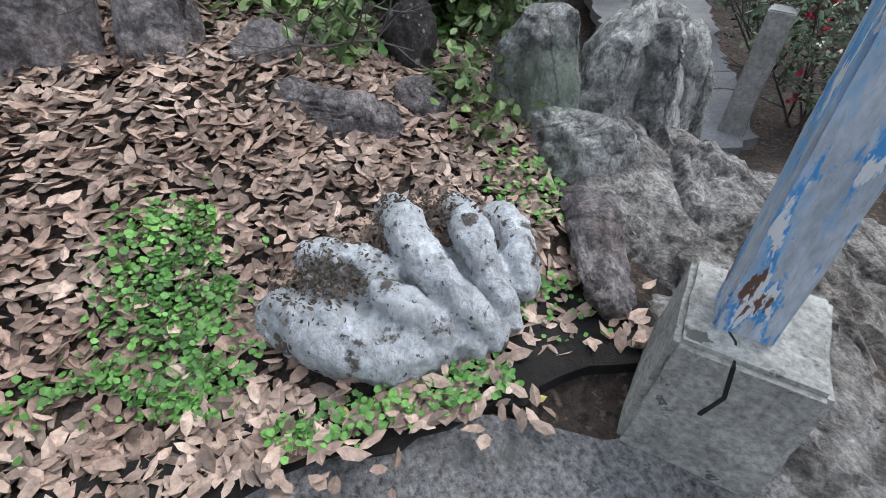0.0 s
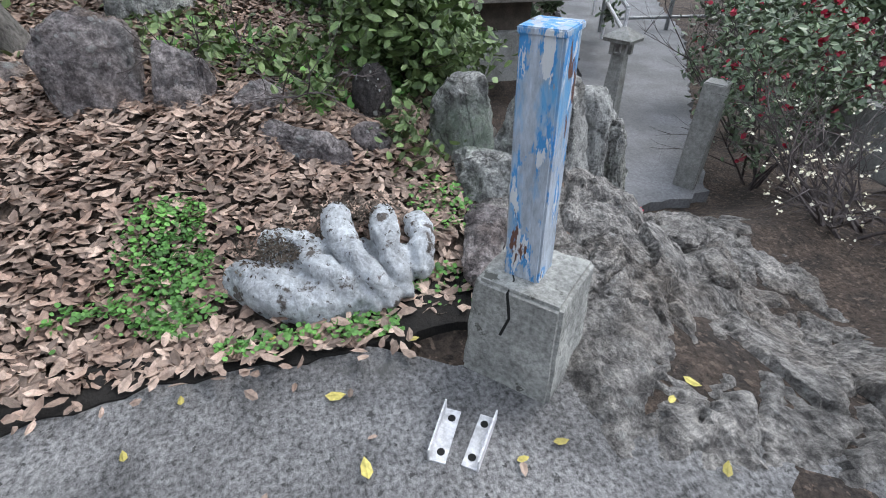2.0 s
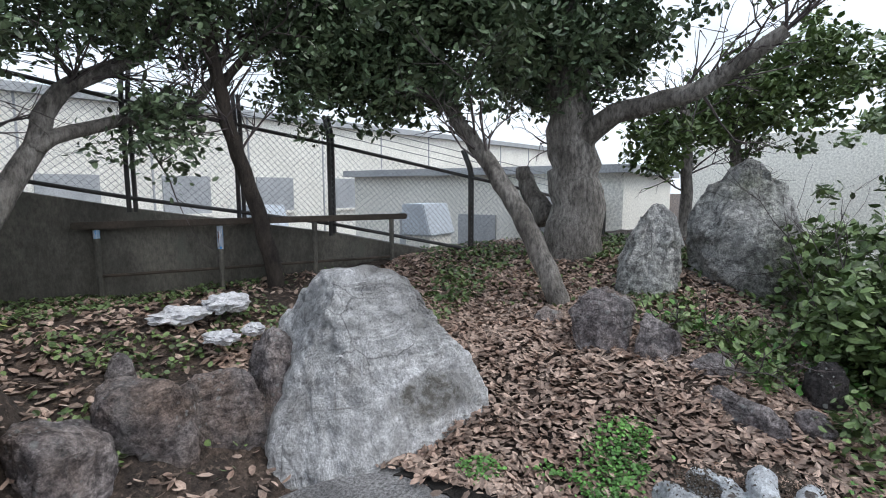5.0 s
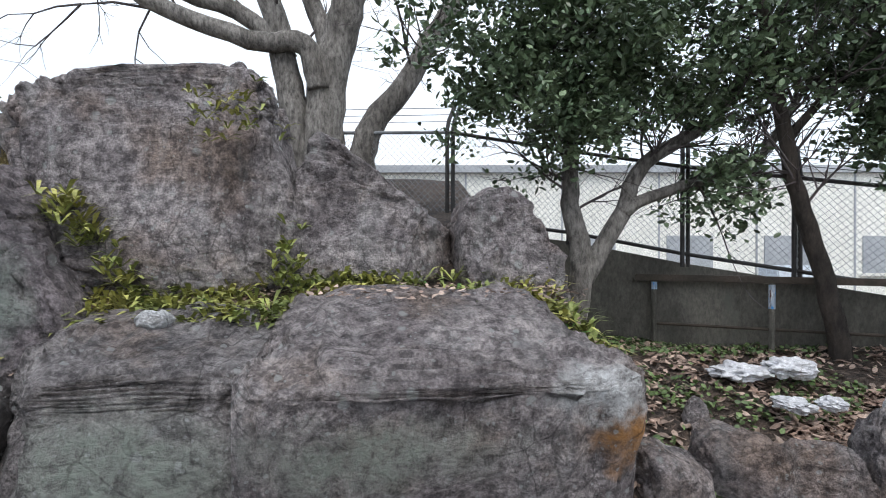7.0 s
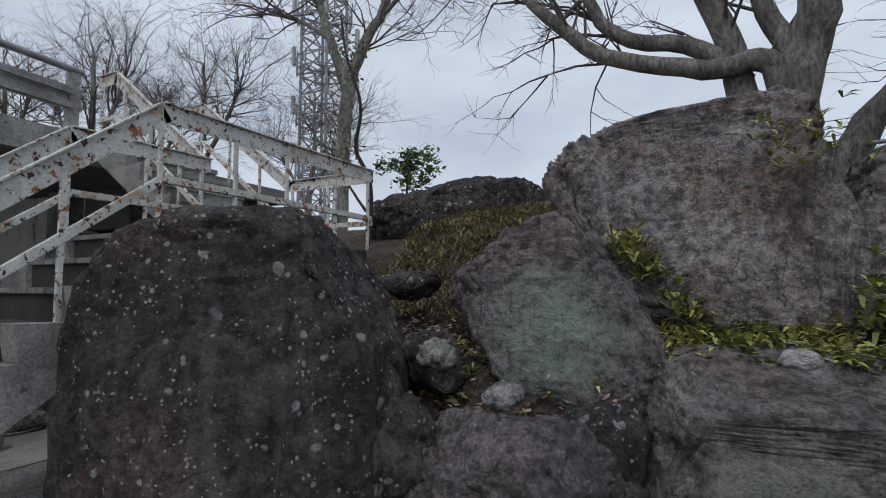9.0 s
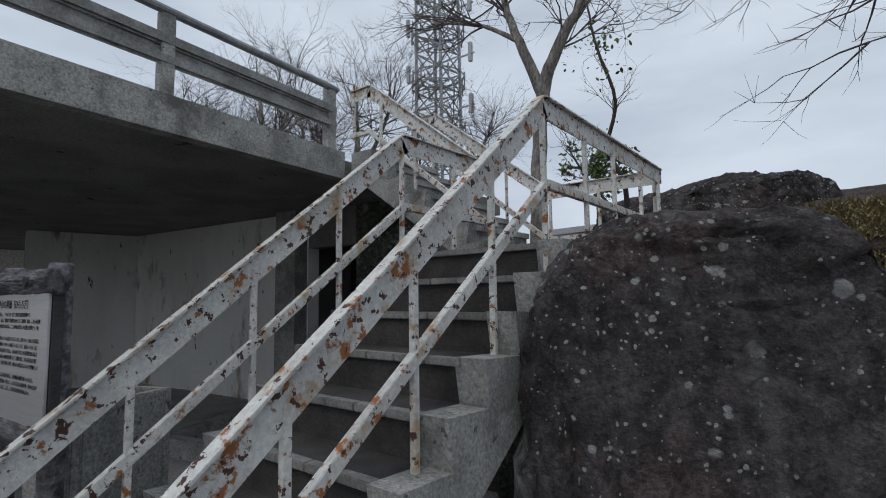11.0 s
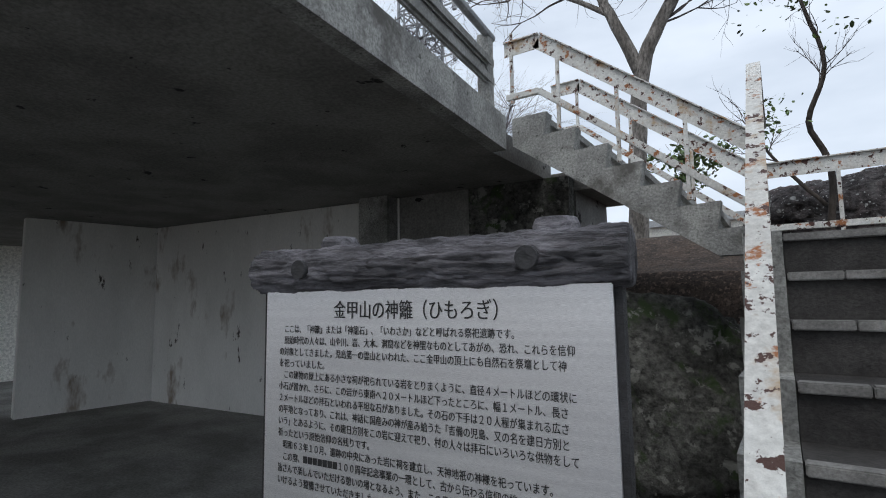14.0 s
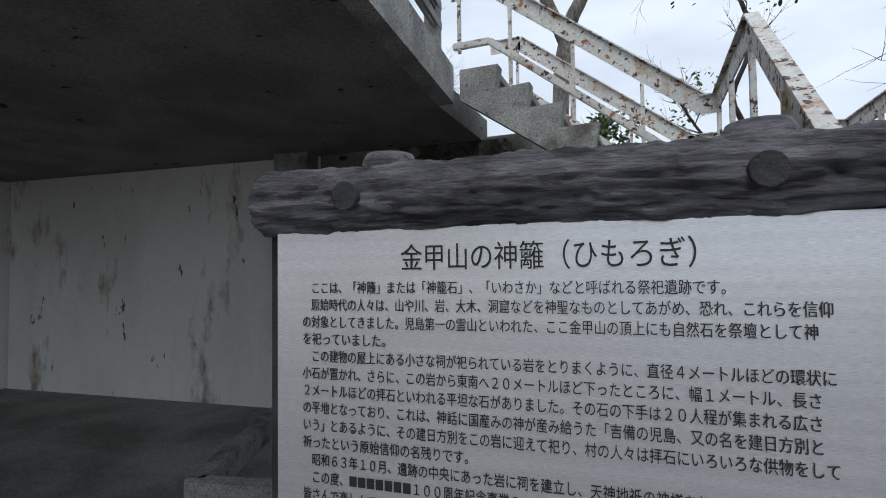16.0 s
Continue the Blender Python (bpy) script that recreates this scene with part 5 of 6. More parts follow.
litter("leaf_litter", "thick brown dead leaves over the bank", scatter(30000, 211, on_bank, 7.55, 11.5, -2.3, 2.2, 0.014), 0.062, "dead_leaf", 211)
litter("leaf_litter", "scattered brown dead leaves in the hollow", scatter(3200, 212, lambda x, y: 0.9 if patch(x, y, 1.2, 4) > -0.1 else 0.35, 6.5, 9.4, 0.9, 3.8, 0.012), 0.07, "dead_leaf", 212)
litter("leaf_litter", "dry leaves between the boulders", scatter(2600, 213, lambda x, y: 1.0, 2.0, 6.4, 1.4, 2.2, 0.03), 0.055, "dead_leaf", 213)
litter("leaf_litter", "dry leaves fallen along the path edge", scatter(260, 214, lambda x, y: s01(7.45, 7.72, x), 7.35, 7.85, -1.35, 0.4, 0.03), 0.06, "dead_leaf", 214)


def clover_at(x, y):
    g = patch(x, y, 4.2, 7)
    a = s01(0.24, 0.1, math.hypot((x - 8.2) * 0.8 + (y + 0.56) * 0.25, (y + 0.56) * 0.95)) * (1.0 if g > 0.0 else 0.05)
    b = s01(0.17, 0.08, math.hypot(x - 7.9, (y + 0.42) * 0.5)) * (0.8 if g > 0.05 else 0.03)
    c = s01(0.2, 0.08, math.hypot((x - 7.84) * 1.4, y + 1.53)) * (0.6 if g > -0.1 else 0.08)
    d = s01(0.15, 0.05, math.hypot(x - 7.83, y - 0.08)) + 0.25 * s01(0.2, 0.1, math.hypot((x - 8.3), y + 1.62))
    e = 0.45 * s01(0.08, 0.03, abs(x - 7.7)) * (1.0 if -1.3 < y < -0.7 else 0.0)
    return max(a, b, c, d, e)


litter("clover", "bright green clover patch round the sculpture", scatter(2400, 221, clover_at, 7.6, 8.7, -1.9, 0.3, 0.03), 0.02, "clover", 221, 0.6, "ground cover", 0.9)
litter("clover", "green ground cover in the hollow", scatter(6500, 222, lambda x, y: 1.0 if patch(x, y, 1.3, 11) > 0.08 or y > 3.0 else 0.08, 6.6, 11.0, 1.0, 4.0, 0.03), 0.04, "leaf_light", 222, 0.4, "ground cover", 0.7)
litter("clover", "green weeds on the upper bank", scatter(2200, 223, lambda x, y: 1.0 if patch(x, y, 1.5, 13) > 0.05 else 0.1, 9.4, 12.0, -1.2, 1.6, 0.04), 0.05, "leaf_light", 223, 0.3, "ground cover", 0.7)
sheet("earth_strip", [(7.66, -1.50), (7.62, -1.15), (7.64, -0.6), (7.56, -0.1), (7.62, 0.45), (7.78, 0.4), (7.74, -0.1), (7.8, -0.6), (7.8, -1.1), (8.0, -1.5), (7.8, -1.75), (7.6, -1.7)], 0.008, "earth", "strip of bare dark earth", "earth", 0.02, 5, 0.06, 0.1)
rnd = random.Random(5)
for x, y in [(7.70, -1.25), (7.73, -0.88), (7.69, -1.0), (7.55, -0.62), (7.2, -1.1), (7.12, -1.5), (7.14, -1.62), (7.02, -0.9), (6.9, -0.5), (7.2, -0.3), (6.75, -0.62), (7.05, -0.05), (6.6, -1.25), (7.18, -2.0), (7.22, -2.1), (6.95, -2.0), (7.62, -1.32), (7.4, -0.5), (6.7, -0.1), (7.45, -1.05), (6.98, -1.3), (6.5, -0.4), (7.35, 0.05)]:
    m = leaf_sheet("fallen_leaf", [Vector((x, y, 0.012))], 0.06, "yellow_leaf", rnd.randrange(999), 1.2, 0.5)
    tagged(new("fallen_leaf", m), "yellow leaf fallen on the concrete path", "leaf", "fallen yellow leaves")
litter("leaf_litter", "small brown leaves scattered on the path", [Vector((random.Random(i).uniform(5.6, 7.6), random.Random(i + 400).uniform(-1.9, 0.6), 0.012)) for i in range(46)], 0.05, "dead_leaf", 215, 1.15)
litter("leaf_litter", "dry leaves lying on the long boulder", [Vector((random.Random(i).uniform(4.8, 6.1), random.Random(i + 300).uniform(1.25, 1.75), 1.235 + random.Random(i + 600).uniform(-0.01, 0.03))) for i in range(120)], 0.045, "dead_leaf", 216, 0.95)

# ---- blue post on its concrete block ----
TURN = 42


def frustum(w0, w1, h, bevel=0.012):
    bm = bmesh.new()
    box(bm, -0.5, -0.5, 0, 0.5, 0.5, 1)
    for v in bm.verts:
        w = w1 if v.co.z > 0.5 else w0
        v.co = Vector((v.co.x * w, v.co.y * w, v.co.z * h))
    bmesh.ops.bevel(bm, geom=bm.edges[:], offset=bevel, segments=2, affect="EDGES")
    return bm


def worn(bm, amount, scale, cuts=3):
    bmesh.ops.subdivide_edges(bm, edges=bm.edges[:], cuts=cuts, use_grid_fill=True)
    bm.normal_update()
    for v in bm.verts:
        v.co += v.normal * amount * noise.fractal(v.co * scale, 1.0, 2.0, 4)
    return bm


bm = worn(frustum(0.295, 0.26, 0.36), 0.008, 14, 5)
blk = solid("concrete_block", bm, M["concrete_old"], "cracked weathered concrete footing block", "block")
blk.matrix_world = pose(7.472, -1.652, -0.012, 0, 0, TURN)
bm = bmesh.new()
for a, b in zip([(0.03, 0.139, 0.2), (0.01, 0.135, 0.27), (0.025, 0.131, 0.352), (0.03, 0.08, 0.358)], [(0.01, 0.135, 0.27), (0.025, 0.131, 0.352), (0.03, 0.08, 0.358), (0.05, 0.05, 0.358)]):
    bar(bm, a, b, 0.004, 0.008)
part("crack", bm, M["dark"], blk, "dark crack")
post = thing("blue_post", "peeling blue and grey painted square steel post", "post", at=Matrix.Translation((7.482, -1.632, 0.343)) @ Matrix.Rotation(radians(-2.2), 4, "X") @ Matrix.Rotation(radians(TURN), 4, "Z"))
bm = worn(frustum(0.104, 0.104, 0.655, 0.006), 0.0025, 22, 6)
part("shaft", bm, M["blue_paint"], post)
for z, yy in ((0.42, -0.03), (0.02, -0.03)):
    bm = wire([(0.04, -0.05, z), (0.04, -0.075, z), (0.04, -0.09, z + 0.012), (0.04, -0.075, z + 0.024), (0.04, -0.052, z + 0.02)], 0.006, 6)
    part("hook", bm, M["steel"], post, "small steel hook")
bm = bmesh.new()
box(bm, -0.056, -0.056, 0.645, 0.056, 0.056, 0.662, bevel=0.003)
part("cap", bm, M["blue_paint"], post)


def bracket():
    bm = bmesh.new()
    box(bm, -0.085, -0.024, 0, 0.085, 0.024, 0.005)
    box(bm, -0.085, 0.019, 0.005, 0.085, 0.024, 0.045)
    b = solid("steel_bracket", bm, M["bag"], "pale galvanised angle bracket with bolt holes lying on the path", "bracket", "two brackets")
    for x in (-0.055, 0.055):
        bm = bmesh.new()
        bmesh.ops.create_cone(bm, segments=12, radius1=0.011, radius2=0.011, depth=0.002, cap_ends=True)
        bmesh.ops.translate(bm, verts=bm.verts[:], vec=(x, -0.004, 0.0065))
        part("bolt_hole", bm, M["dark"], b)
    return b


b1 = bracket()
b1.matrix_world = pose(7.25, -1.325, 0.0, 0, 0, -32)
copy_thing(b1, pose(7.205, -1.41, 0.0, 0, 0, 143))

# ---- white sculpture of clasping fingers ----
ball = bmesh.new()
bmesh.ops.create_icosphere(ball, subdivisions=2, radius=1.0)
ball_v, ball_f = [v.co.copy() for v in ball.verts], [[v.index for v in f.verts] for f in ball.faces]
ball.free()
lump_v, lump_f = [], []


def blob(pts, rs):
    path = smooth_path(pts, 5, 0)
    m = len(path) - 1
    for i, p in enumerate(path):
        f = i / m * (len(rs) - 1)
        k = min(int(f), len(rs) - 2)
        r = rs[k] + (rs[k + 1] - rs[k]) * (f - k)
        n = len(lump_v)
        lump_v.extend(tuple(p + v * r) for v in ball_v)
        lump_f.extend([j + n for j in f_] for f_ in ball_f)


blob([(8.03, -0.79, 0.05), (7.92, -0.88, 0.07), (7.84, -1.02, 0.06), (7.84, -1.16, 0.05)], [0.075, 0.095, 0.10, 0.085])
blob([(8.10, -0.90, 0.05), (8.0, -1.02, 0.06), (7.94, -1.2, 0.04)], [0.07, 0.10, 0.10])
blob([(8.19, -0.88, 0.09), (8.10, -0.97, 0.14), (7.99, -1.06, 0.14)], [0.052, 0.06, 0.055])
blob([(7.91, -1.03, 0.18), (7.83, -1.11, 0.15), (7.79, -1.215, 0.055)], [0.038, 0.046, 0.04])
blob([(8.28, -1.15, 0.12), (8.12, -1.14, 0.19), (7.96, -1.16, 0.195), (7.85, -1.21, 0.145), (7.79, -1.29, 0.05)], [0.056, 0.062, 0.054, 0.05, 0.036])
blob([(8.26, -1.34, 0.11), (8.12, -1.32, 0.165), (7.98, -1.31, 0.165), (7.88, -1.325, 0.11), (7.82, -1.35, 0.04)], [0.05, 0.054, 0.05, 0.045, 0.036])
blob([(8.22, -1.47, 0.08), (8.12, -1.46, 0.12), (8.0, -1.45, 0.11), (7.92, -1.43, 0.05)], [0.05, 0.054, 0.05, 0.04])
blob([(8.1, -1.15, 0.03), (8.0, -1.35, 0.03)], [0.10, 0.10])
me = bpy.data.meshes.new("sculpture")
me.from_pydata(lump_v, [], lump_f)
me.materials.append(M["statue"])
raw = new("sculpture", me)
rm = raw.modifiers.new("remesh", "REMESH")
rm.mode, rm.voxel_size = "VOXEL", 0.009
bpy.context.view_layer.update()
me2 = bpy.data.meshes.new_from_object(raw.evaluated_get(bpy.context.evaluated_depsgraph_get()))
bpy.data.objects.remove(raw)
normals = [v.normal.copy() for v in me2.vertices]
for v, out in zip(me2.vertices, normals):
    v.co += out * (0.016 * noise.fractal(v.co * 12, 0.8, 2.0, 5) - 0.001)
for p in me2.polygons:
    p.use_smooth = True
if not me2.materials:
    me2.materials.append(M["statue"])
tagged(new("sculpture", me2), "white worn concrete sculpture of clasped fingers on the leaf bank", "sculpture")
rnd = random.Random(9)
litter("debris", "dark dry moss and leaf crumbs on the sculpture", [Vector((8.03 + rnd.gauss(0, 0.06), -0.94 + rnd.gauss(0, 0.08), 0.165 + rnd.gauss(0, 0.022))) for _ in range(1100)] + [Vector((8.16 + rnd.gauss(0, 0.05), -1.2 + rnd.gauss(0, 0.1), 0.20 + rnd.gauss(0, 0.02))) for _ in range(900)], 0.016, "wood", 231, 0.3, "debris")
bm = shaped((8.42, -0.42, 0.16), (0.05, 0.035, 0.025), 7, level=3)
solid("crumpled_wrapper", bm, M["blue_box"], "crumpled blue and white wrapper among clover", "litter")

# ---- retaining wall, fence and low beam in the hollow ----
LINE = [(6.0, 4.05, 1.72), (7.1, 4.05, 1.6), (8.03, 3.57, 1.39), (9.59, 2.71, 1.1), (10.74, 1.68, 0.77), (12.2, 0.55, 0.4)]
for a, b in zip(LINE[:-1], LINE[1:]):
    bm = bmesh.new()
    d = Vector((b[0] - a[0], b[1] - a[1], 0)).normalized()
    n = Vector((-d.y, d.x, 0)) * 0.18
    v = []
    for p in (a, b):
        for q in (Vector((0, 0, 0)), n):
            v.append((bm.verts.new((p[0] + q.x, p[1] + q.y, -0.6)), bm.verts.new((p[0] + q.x, p[1] + q.y, p[2] - 0.09))))
    (a0, a1), (b0, b1), (c0, c1), (d0, d1) = v
    for f in ((a0, c0, c1, a1), (b0, b1, d1, d0), (a1, c1, d1, b1), (a0, a1, b1, b0), (c0, d0, d1, c1)):
        bm.faces.new(f)
    bmesh.ops.recalc_face_normals(bm, faces=bm.faces[:])
    solid("wall_retaining", bm, M["wall_mould"], "dark mould-stained concrete retaining wall", "wall", kind="structure")
fence = thing("chain_link_fence", "dark chain-link fence on the retaining wall", "fence")
FH = 0.82
FL = [(3.6, 4.9, 1.85), (5.86, 4.0, 1.74)] + LINE[1:]
for i, (a, b) in enumerate(zip(FL, FL[1:])):
    hh = FH
    for nm, dz in (("top_rail", hh), ("bottom_rail", 0.0)):
        part(nm, wire([(a[0], a[1], a[2] + dz), (b[0], b[1], b[2] + dz)], 0.018, 8), M["dark_steel"] if i > 0 else M["steel"], fence)
    V, F = [], []
    A, B = Vector(a), Vector(b)
    L = (Vector((B.x, B.y, 0)) - Vector((A.x, A.y, 0))).length
    step = 0.062

    def at(s, z):
        f = s / L
        return A + (B - A) * f + Vector((0, 0, z))

    bm = bmesh.new()
    k = -int(hh / step) - 1
    while k * step < L:
        for sgn in (0, 1):
            s0, s1 = k * step, k * step + hh
            z0, z1 = (0, hh) if sgn == 0 else (hh, 0)
            if s0 < 0:
                z0 += (z1 - z0) * (-s0) / hh
                s0 = 0
            if s1 > L:
                z1 = z0 + (z1 - z0) * (L - s0) / (s1 - s0)
                s1 = L
            if s1 > s0:
                tube(bm, [at(s0, z0), at(s1, z1)], 0.0022, 3, False)
        k += 1
    tagged(part("wire_mesh", bm, M["steel"], fence, "woven wire mesh"), kind="stuff")
for x, y, z in FL + [((LINE[2][0] + LINE[3][0]) / 2, (LINE[2][1] + LINE[3][1]) / 2, (LINE[2][2] + LINE[3][2]) / 2)]:
    for dx in (-0.028, 0.028):
        part("post", wire([(x + dx, y, z - 0.12), (x + dx, y, z + FH + 0.03), (x + dx + 0.02, y + 0.03, z + FH + 0.12), (x + dx + 0.1, y + 0.15, z + FH + 0.3)], 0.02, 8), M["dark_steel"], fence)
for dz in (0.12, 0.2, 0.28):
    off = dz * 0.5
    for a, b in zip(FL, FL[1:]):
        part("barbed_wire", wire([(a[0] + off, a[1] + off, a[2] + FH + dz), (b[0] + off, b[1] + off, b[2] + FH + dz)], 0.004, 4), M["steel"], fence)
beam = thing("low_barrier", "rusty low timber and pipe barrier before the wall", "barrier")
BP = [(7.75, 3.62), (8.55, 3.12), (9.3, 2.68), (10.0, 2.25)]
bm = bmesh.new()
bar(bm, (7.6, 3.7, 1.17), (10.15, 2.16, 1.17), 0.05, 0.06, 0.008)
part("beam", bm, M["wood"], beam, "dark timber beam")
part("lower_pipe", wire([(7.75, 3.62, 0.74), (10.0, 2.25, 0.74)], 0.015, 6), M["wood"], beam)
for i, (x, y) in enumerate(BP):
    leg = part("post", wire([(x, y, 0.35), (x, y, 1.14)], 0.025, 8), M["wall_mould"], beam)
    if i < 2:
        part("paint_flake", wire([(x, y, 1.06 - 0.14 * i), (x, y, 1.13)], 0.027, 8), M["blue_paint"], leg, "remains of pale blue paint")


def crumple(c, r, seed):
    rnd = random.Random(seed)
    bm = bmesh.new()
    bmesh.ops.create_icosphere(bm, subdivisions=4, radius=1)
    for v in bm.verts:
        u = v.co.copy()
        k = 1 + 0.45 * noise.fractal(u * 2.2 + Vector((seed, 0, 0)), 1.0, 2.0, 5)
        v.co = Vector((c[0] + u.x * r[0] * k, c[1] + u.y * r[1] * k, c[2] + u.z * r[2] * k))
    return bm


for k, (x, y, z, a, b, c) in enumerate([(7.75, 2.5, 0.55, 0.2, 0.14, 0.06), (8.08, 2.42, 0.59, 0.17, 0.13, 0.07), (7.72, 2.0, 0.47, 0.09, 0.12, 0.04), (7.95, 1.95, 0.48, 0.07, 0.08, 0.04), (6.98, 1.62, 0.42, 0.07, 0.06, 0.03)]):
    solid("plastic_sheet", crumple((x, y, z), (a, b, c), 300 + k), M["bag"], "crumpled white plastic sheet on the ground", "litter", "white plastic scraps")
# plaque on the whitened boulder
bm = bmesh.new()
for a, b in (((-0.07, 0, -0.13), (-0.07, 0, 0.13)), ((0.07, 0, -0.13), (0.07, 0, 0.13)), ((-0.07, 0, 0.13), (0.07, 0, 0.13)), ((-0.07, 0, -0.13), (0.07, 0, -0.13))):
    bar(bm, a, b, 0.008, 0.008)
pq = solid("plaque", bm, M["rock_white"], "pale inset plaque outline on the whitened boulder", "plaque")
pq.matrix_world = pose(7.50, 0.66, 0.50, -16, 0, -42)

# ---- far things ----
bldg = thing("factory_building", "long cream building beyond the fence", "building")
BA, BB = Vector((-8, 19.5, 0)), Vector((44, 11.2, 0))
bd = (BB - BA).normalized()
bn = Vector((-bd.y, bd.x, 0))


def slab(a, b, z0, z1, t0, t1):
    return prism([tuple((a + bn * t0)[:2]), tuple((b + bn * t0)[:2]), tuple((b + bn * t1)[:2]), tuple((a + bn * t1)[:2])], z0, z1)


part("wall", slab(BA, BB, -5, 4.1, 0, 6), M["cream"], bldg)
part("roof", slab(BA - bd * 0.2, BB, 4.1, 4.35, -0.25, 6.2), M["grey_metal"], bldg, "grey metal roof edge")
for k in range(14):
    s = 3 + k * 3.4
    part("joint", slab(BA + bd * s, BA + bd * (s + 0.06), -4, 4.1, -0.03, 0), M["grey_metal"], bldg)
for k in range(9):
    s = 13.5 + k * 3.4
    win = part("window", slab(BA + bd * s, BA + bd * (s + 1.6), 0.6, 1.9, -0.05, 0.0), M["grey_metal"], bldg, "grey shuttered window")
    part("sill", slab(BA + bd * (s - 0.1), BA + bd * (s + 1.7), 0.5, 0.6, -0.12, 0.0), M["cream"], win)
low = thing("outbuilding", "white outbuilding with an awning beyond the fence", "building")
bm = bmesh.new()
box(bm, 15.5, 1.0, -3, 22, 7.5, 1.75)
part("wall", bm, M["cream"], low)
bm = bmesh.new()
box(bm, 15.3, 0.8, 1.75, 22.2, 7.7, 1.9)
part("roof", bm, M["grey_metal"], low)
bm = bmesh.new()
box(bm, 14.9, 1.4, 1.0, 15.5, 3.0, 1.3, Matrix.Identity(4))
part("awning", bm, M["bag"], low, "white awning")
for y in (1.8, 3.6, 5.2):
    bm = bmesh.new()
    box(bm, 15.46, y, -0.6, 15.5, y + 0.9, 0.9)
    part("door", bm, M["grey_metal"], low)
white = thing("outbuilding", "white walled building behind the shrine", "building")
bm = bmesh.new()
box(bm, 23, -8.5, -4, 30, 0.6, 3.0)
part("wall", bm, M["cream"], white)
bm = bmesh.new()
box(bm, 22.9, -6.3, 0.15, 23, -5.3, 0.55)
part("sign_board", bm, M["red"], white, "red sign board")
for x, y, z, s in ((11.6, 6.4, 0.75, 0.55), (12.9, 3.6, 0.75, 0.6), (10.0, 8.5, 0.4, 0.7)):
    ac = thing("ventilation_box", "pale blue sheet metal box beyond the fence", "box")
    bm = bmesh.new()
    box(bm, x, y, z - 0.1, x + s * 1.4, y + s, z + s * 0.75, bevel=0.02)
    for v in bm.verts:
        if v.co.z > z + s * 0.4 and v.co.y < y + 0.3 * s:
            v.co.y += 0.25 * s
    part("body", bm, M["blue_box"], ac)
    bm = bmesh.new()
    box(bm, x + 0.05, y + 0.05, -3.0, x + s * 1.4 - 0.05, y + s - 0.05, z - 0.1)
    part("stand", bm, M["cream"], ac)
# lattice tower
tower = thing("lattice_tower", "grey steel lattice telecommunication tower", "tower")
TX, TY = -25.5, 33.6
for sx in (-1, 1):
    for sy in (-1, 1):
        part("leg", wire([(TX + sx * 1.5, TY + sy * 1.5, -1), (TX + sx * 1.3, TY + sy * 1.3, 48)], 0.14, 6), M["steel"], tower)
bm = bmesh.new()
for i in range(26):
    z0, z1 = i * 1.8, i * 1.8 + 1.8
    c = [(-1.45, -1.45), (1.45, -1.45), (1.45, 1.45), (-1.45, 1.45)]
    for a, b in zip(c, c[1:] + c[:1]):
        for p, q in (((*a, z0), (*b, z1)), ((*b, z0), (*a, z1)), ((*a, z0), (*b, z0))):
            bar(bm, (TX + p[0], TY + p[1], p[2]), (TX + q[0], TY + q[1], q[2]), 0.09)
tagged(part("bracing", bm, M["steel"], tower, "crossed steel bracing"), kind="stuff")
for i in range(7):
    z = 11 + i * 4.6
    bm = bmesh.new()
    for a in range(12):
        p, q = [(TX + 2.4 * math.cos(k * math.pi / 6), TY + 2.4 * math.sin(k * math.pi / 6)) for k in (a, a + 1)]
        for dz in (0, 1.1):
            bar(bm, (*p, z + dz), (*q, z + dz), 0.09)
        bar(bm, (*p, z - 0.3), (*p, z + 1.4), 0.1)
        bar(bm, (*p, z), (TX, TY, z), 0.07)
    tagged(part("platform", bm, M["steel"], tower, "railed round platform"), kind="stuff")
    for s in (-1, 1):
        bm = bmesh.new()
        bar(bm, (TX + s * 2.4, TY, z + 2.2), (TX + s * 4.0, TY, z + 2.2), 0.12)
        bar(bm, (TX + s * 3.6, TY, z + 1.5), (TX + s * 3.6, TY, z + 3.2), 0.3)
        part("antenna", bm, M["grey_metal"], tower)
# shrine, lantern, fence beyond the lower path
sh = thing("small_shrine", "small wooden shrine with a grey roof", "shrine")
SXc, SYc = 13.6, -3.8
bm = bmesh.new()
box(bm, SXc - 0.5, SYc - 0.55, -0.95, SXc + 0.5, SYc + 0.55, -0.3)
part("plinth", bm, M["stone_grey"], sh)
bm = bmesh.new()
box(bm, SXc - 0.4, SYc - 0.45, -0.3, SXc + 0.4, SYc + 0.45, 0.12)
part("body", bm, M["wood"], sh)
bm = bmesh.new()
vs = [bm.verts.new(p) for p in ((SXc - 0.75, SYc - 0.85, 0.1), (SXc + 0.75, SYc - 0.85, 0.1), (SXc + 0.75, SYc + 0.85, 0.1), (SXc - 0.75, SYc + 0.85, 0.1), (SXc - 0.75, SYc - 0.85, 0.2), (SXc + 0.75, SYc - 0.85, 0.2), (SXc + 0.75, SYc + 0.85, 0.2), (SXc - 0.75, SYc + 0.85, 0.2), (SXc, SYc - 0.7, 0.52), (SXc, SYc + 0.7, 0.52))]
for f in ((3, 2, 1, 0), (0, 1, 5, 4), (1, 2, 6, 5), (2, 3, 7, 6), (3, 0, 4, 7), (4, 5, 8), (6, 7, 9), (5, 6, 9, 8), (7, 4, 8, 9)):
    bm.faces.new([vs[i] for i in f])
part("roof", bm, M["roof_tile"], sh, "curved grey roof")
lan = thing("stone_lantern", "pale stone lantern post with a square cap", "lantern", at=pose(11.5, -4.58, -0.94, 0, 0, 30))
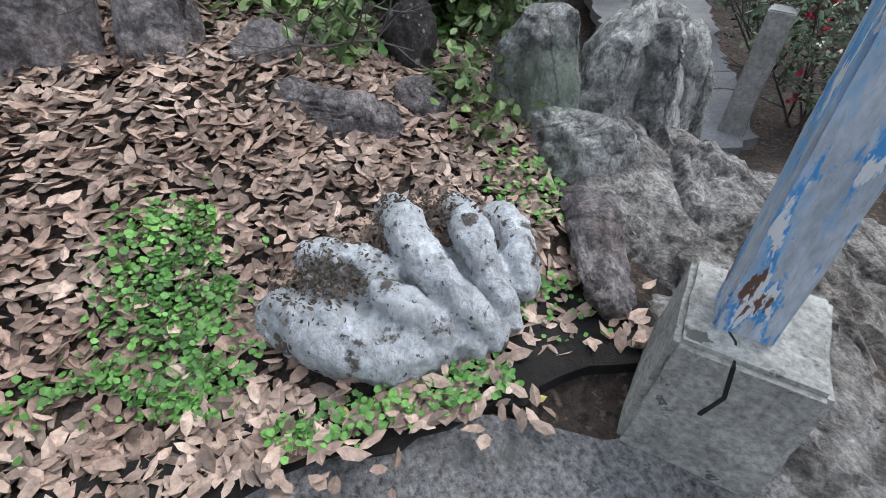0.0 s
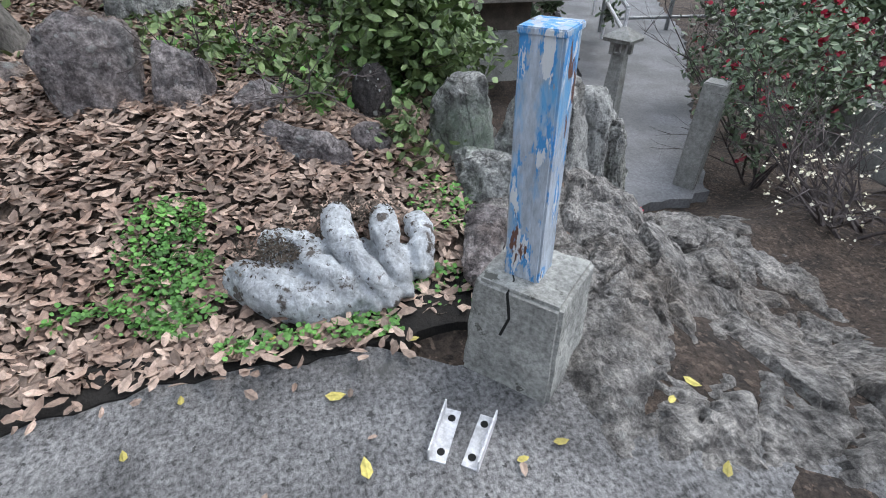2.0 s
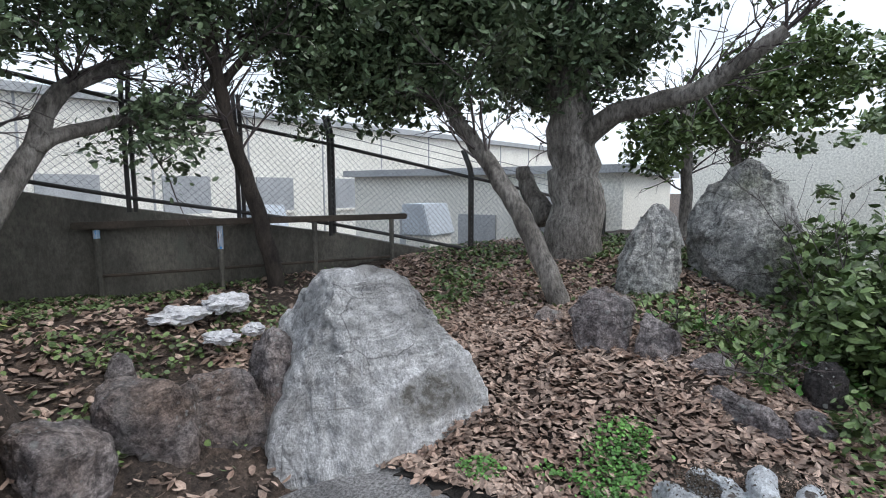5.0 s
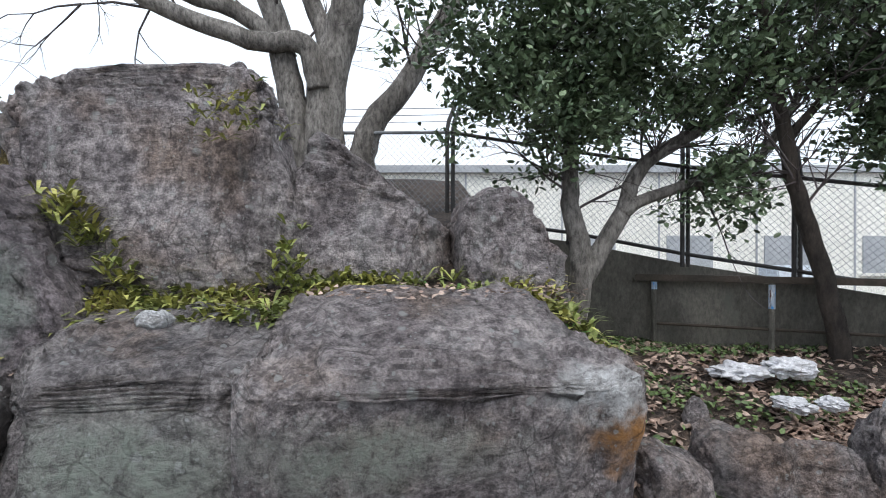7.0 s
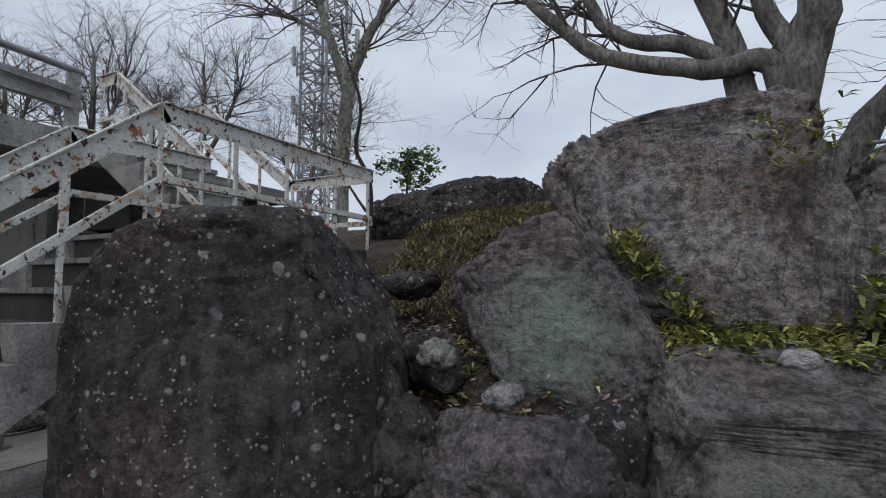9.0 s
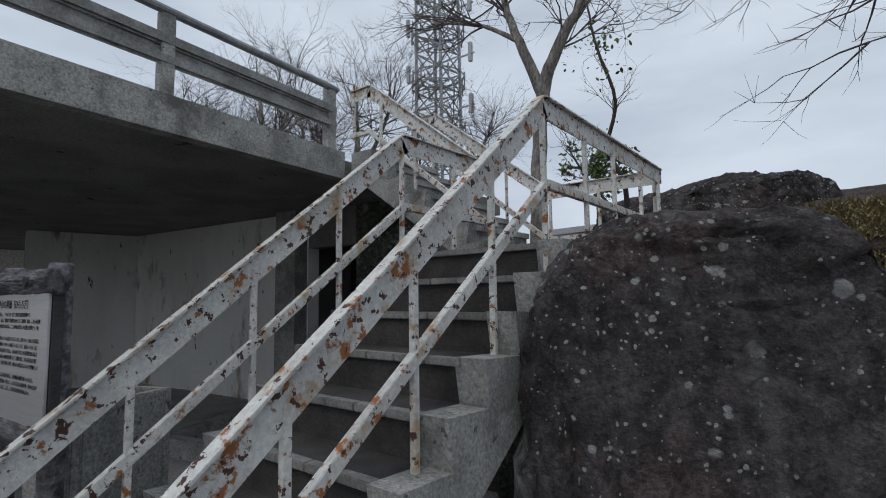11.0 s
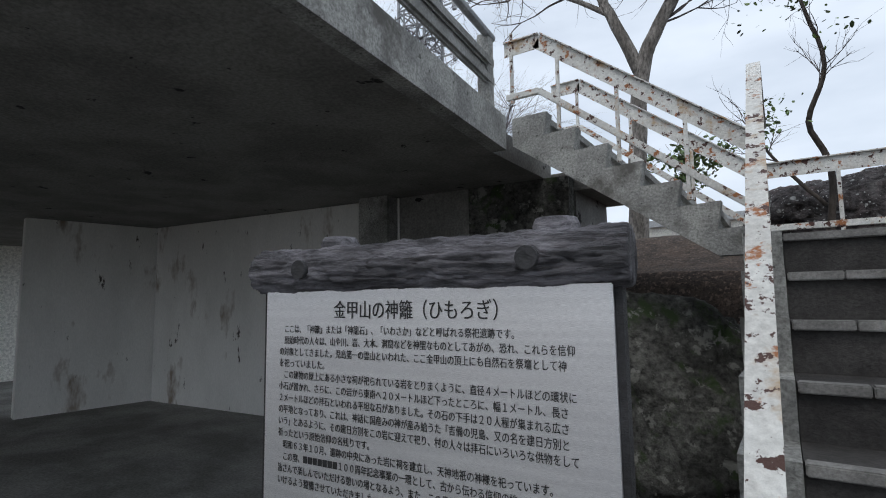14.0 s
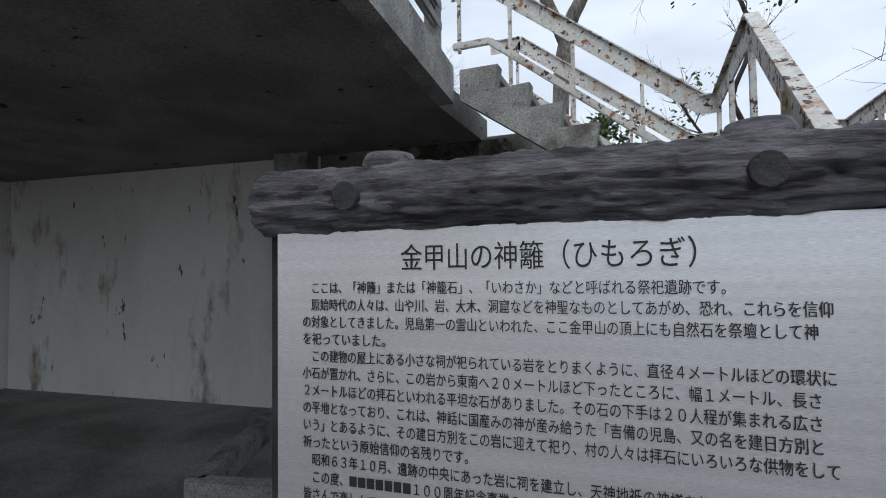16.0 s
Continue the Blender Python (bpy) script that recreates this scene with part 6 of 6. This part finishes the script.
part("shaft", frustum(0.2, 0.14, 0.72, 0.01), M["stone_grey"], lan)
for sx in (-1, 1):
    for sy in (-1, 1):
        bm = bmesh.new()
        box(bm, sx * 0.07 - 0.025, sy * 0.07 - 0.025, 0.72, sx * 0.07 + 0.025, sy * 0.07 + 0.025, 0.86)
        part("corner_post", bm, M["stone_grey"], lan)
bm = bmesh.new()
box(bm, -0.16, -0.16, 0.86, 0.16, 0.16, 0.9)
top = bmesh.ops.create_cone(bm, cap_ends=True, segments=4, radius1=0.25, radius2=0.03, depth=0.1)
bmesh.ops.transform(bm, verts=top["verts"], matrix=pose(0, 0, 0.95, 0, 0, 45))
part("cap", bm, M["stone_grey"], lan)
bm = bmesh.new()
box(bm, -0.09, -0.09, 0, 0.09, 0.09, 0.95, bevel=0.01)
gp = solid("stone_post", bm, M["stone_grey"], "square grey stone post beside the lower path", "post")
gp.matrix_world = pose(9.8, -4.37, -0.95, 0, 0, 35)
mf = thing("steel_fence", "grey tubular steel fence along the lower path", "fence")
for i in range(6):
    a = Vector((15.5 - i * 0.1, -6.8 - i * 1.4, -1.0))
    part("post", wire([a, a + Vector((0, 0, 1.9))], 0.04, 8), M["steel"], mf)
for z in (0.3, 0.85, 1.75):
    part("rail", wire([(15.5, -6.8, -1 + z), (15.0, -13.8, -1 + z)], 0.03, 8), M["steel"], mf)
hr = thing("handrail", "white pipe handrail beside the lower path", "handrail")
for z in (0.6, 0.9):
    part("rail", wire([(13.0, -5.6, -0.95 + z), (21, -9.4, -0.95 + z)], 0.03, 8), M["bag"], hr)
for k in range(5):
    p = Vector((13.0 + 2 * k, -5.6 - 0.95 * k, -0.95))
    part("post", wire([p, p + Vector((0, 0, 0.9))], 0.03, 8), M["bag"], hr)
kb = bmesh.new()
bar(kb, (7.9, -4.9, -0.1), (9.6, -5.6, -0.4), 0.25, 0.5, 0.02)
solid("kerb", kb, M["stone_grey"], "sloping grey stone kerb below blossoming twigs", "kerb")
litter("fallen_petals", "red fallen petals beside the lower path", [Vector((9.35 + random.Random(i).gauss(0, 0.2), -3.35 + random.Random(i + 7).gauss(0, 0.2), noisy(9.35, -3.35) + 0.06)) for i in range(120)], 0.03, "red", 241, 1.0)
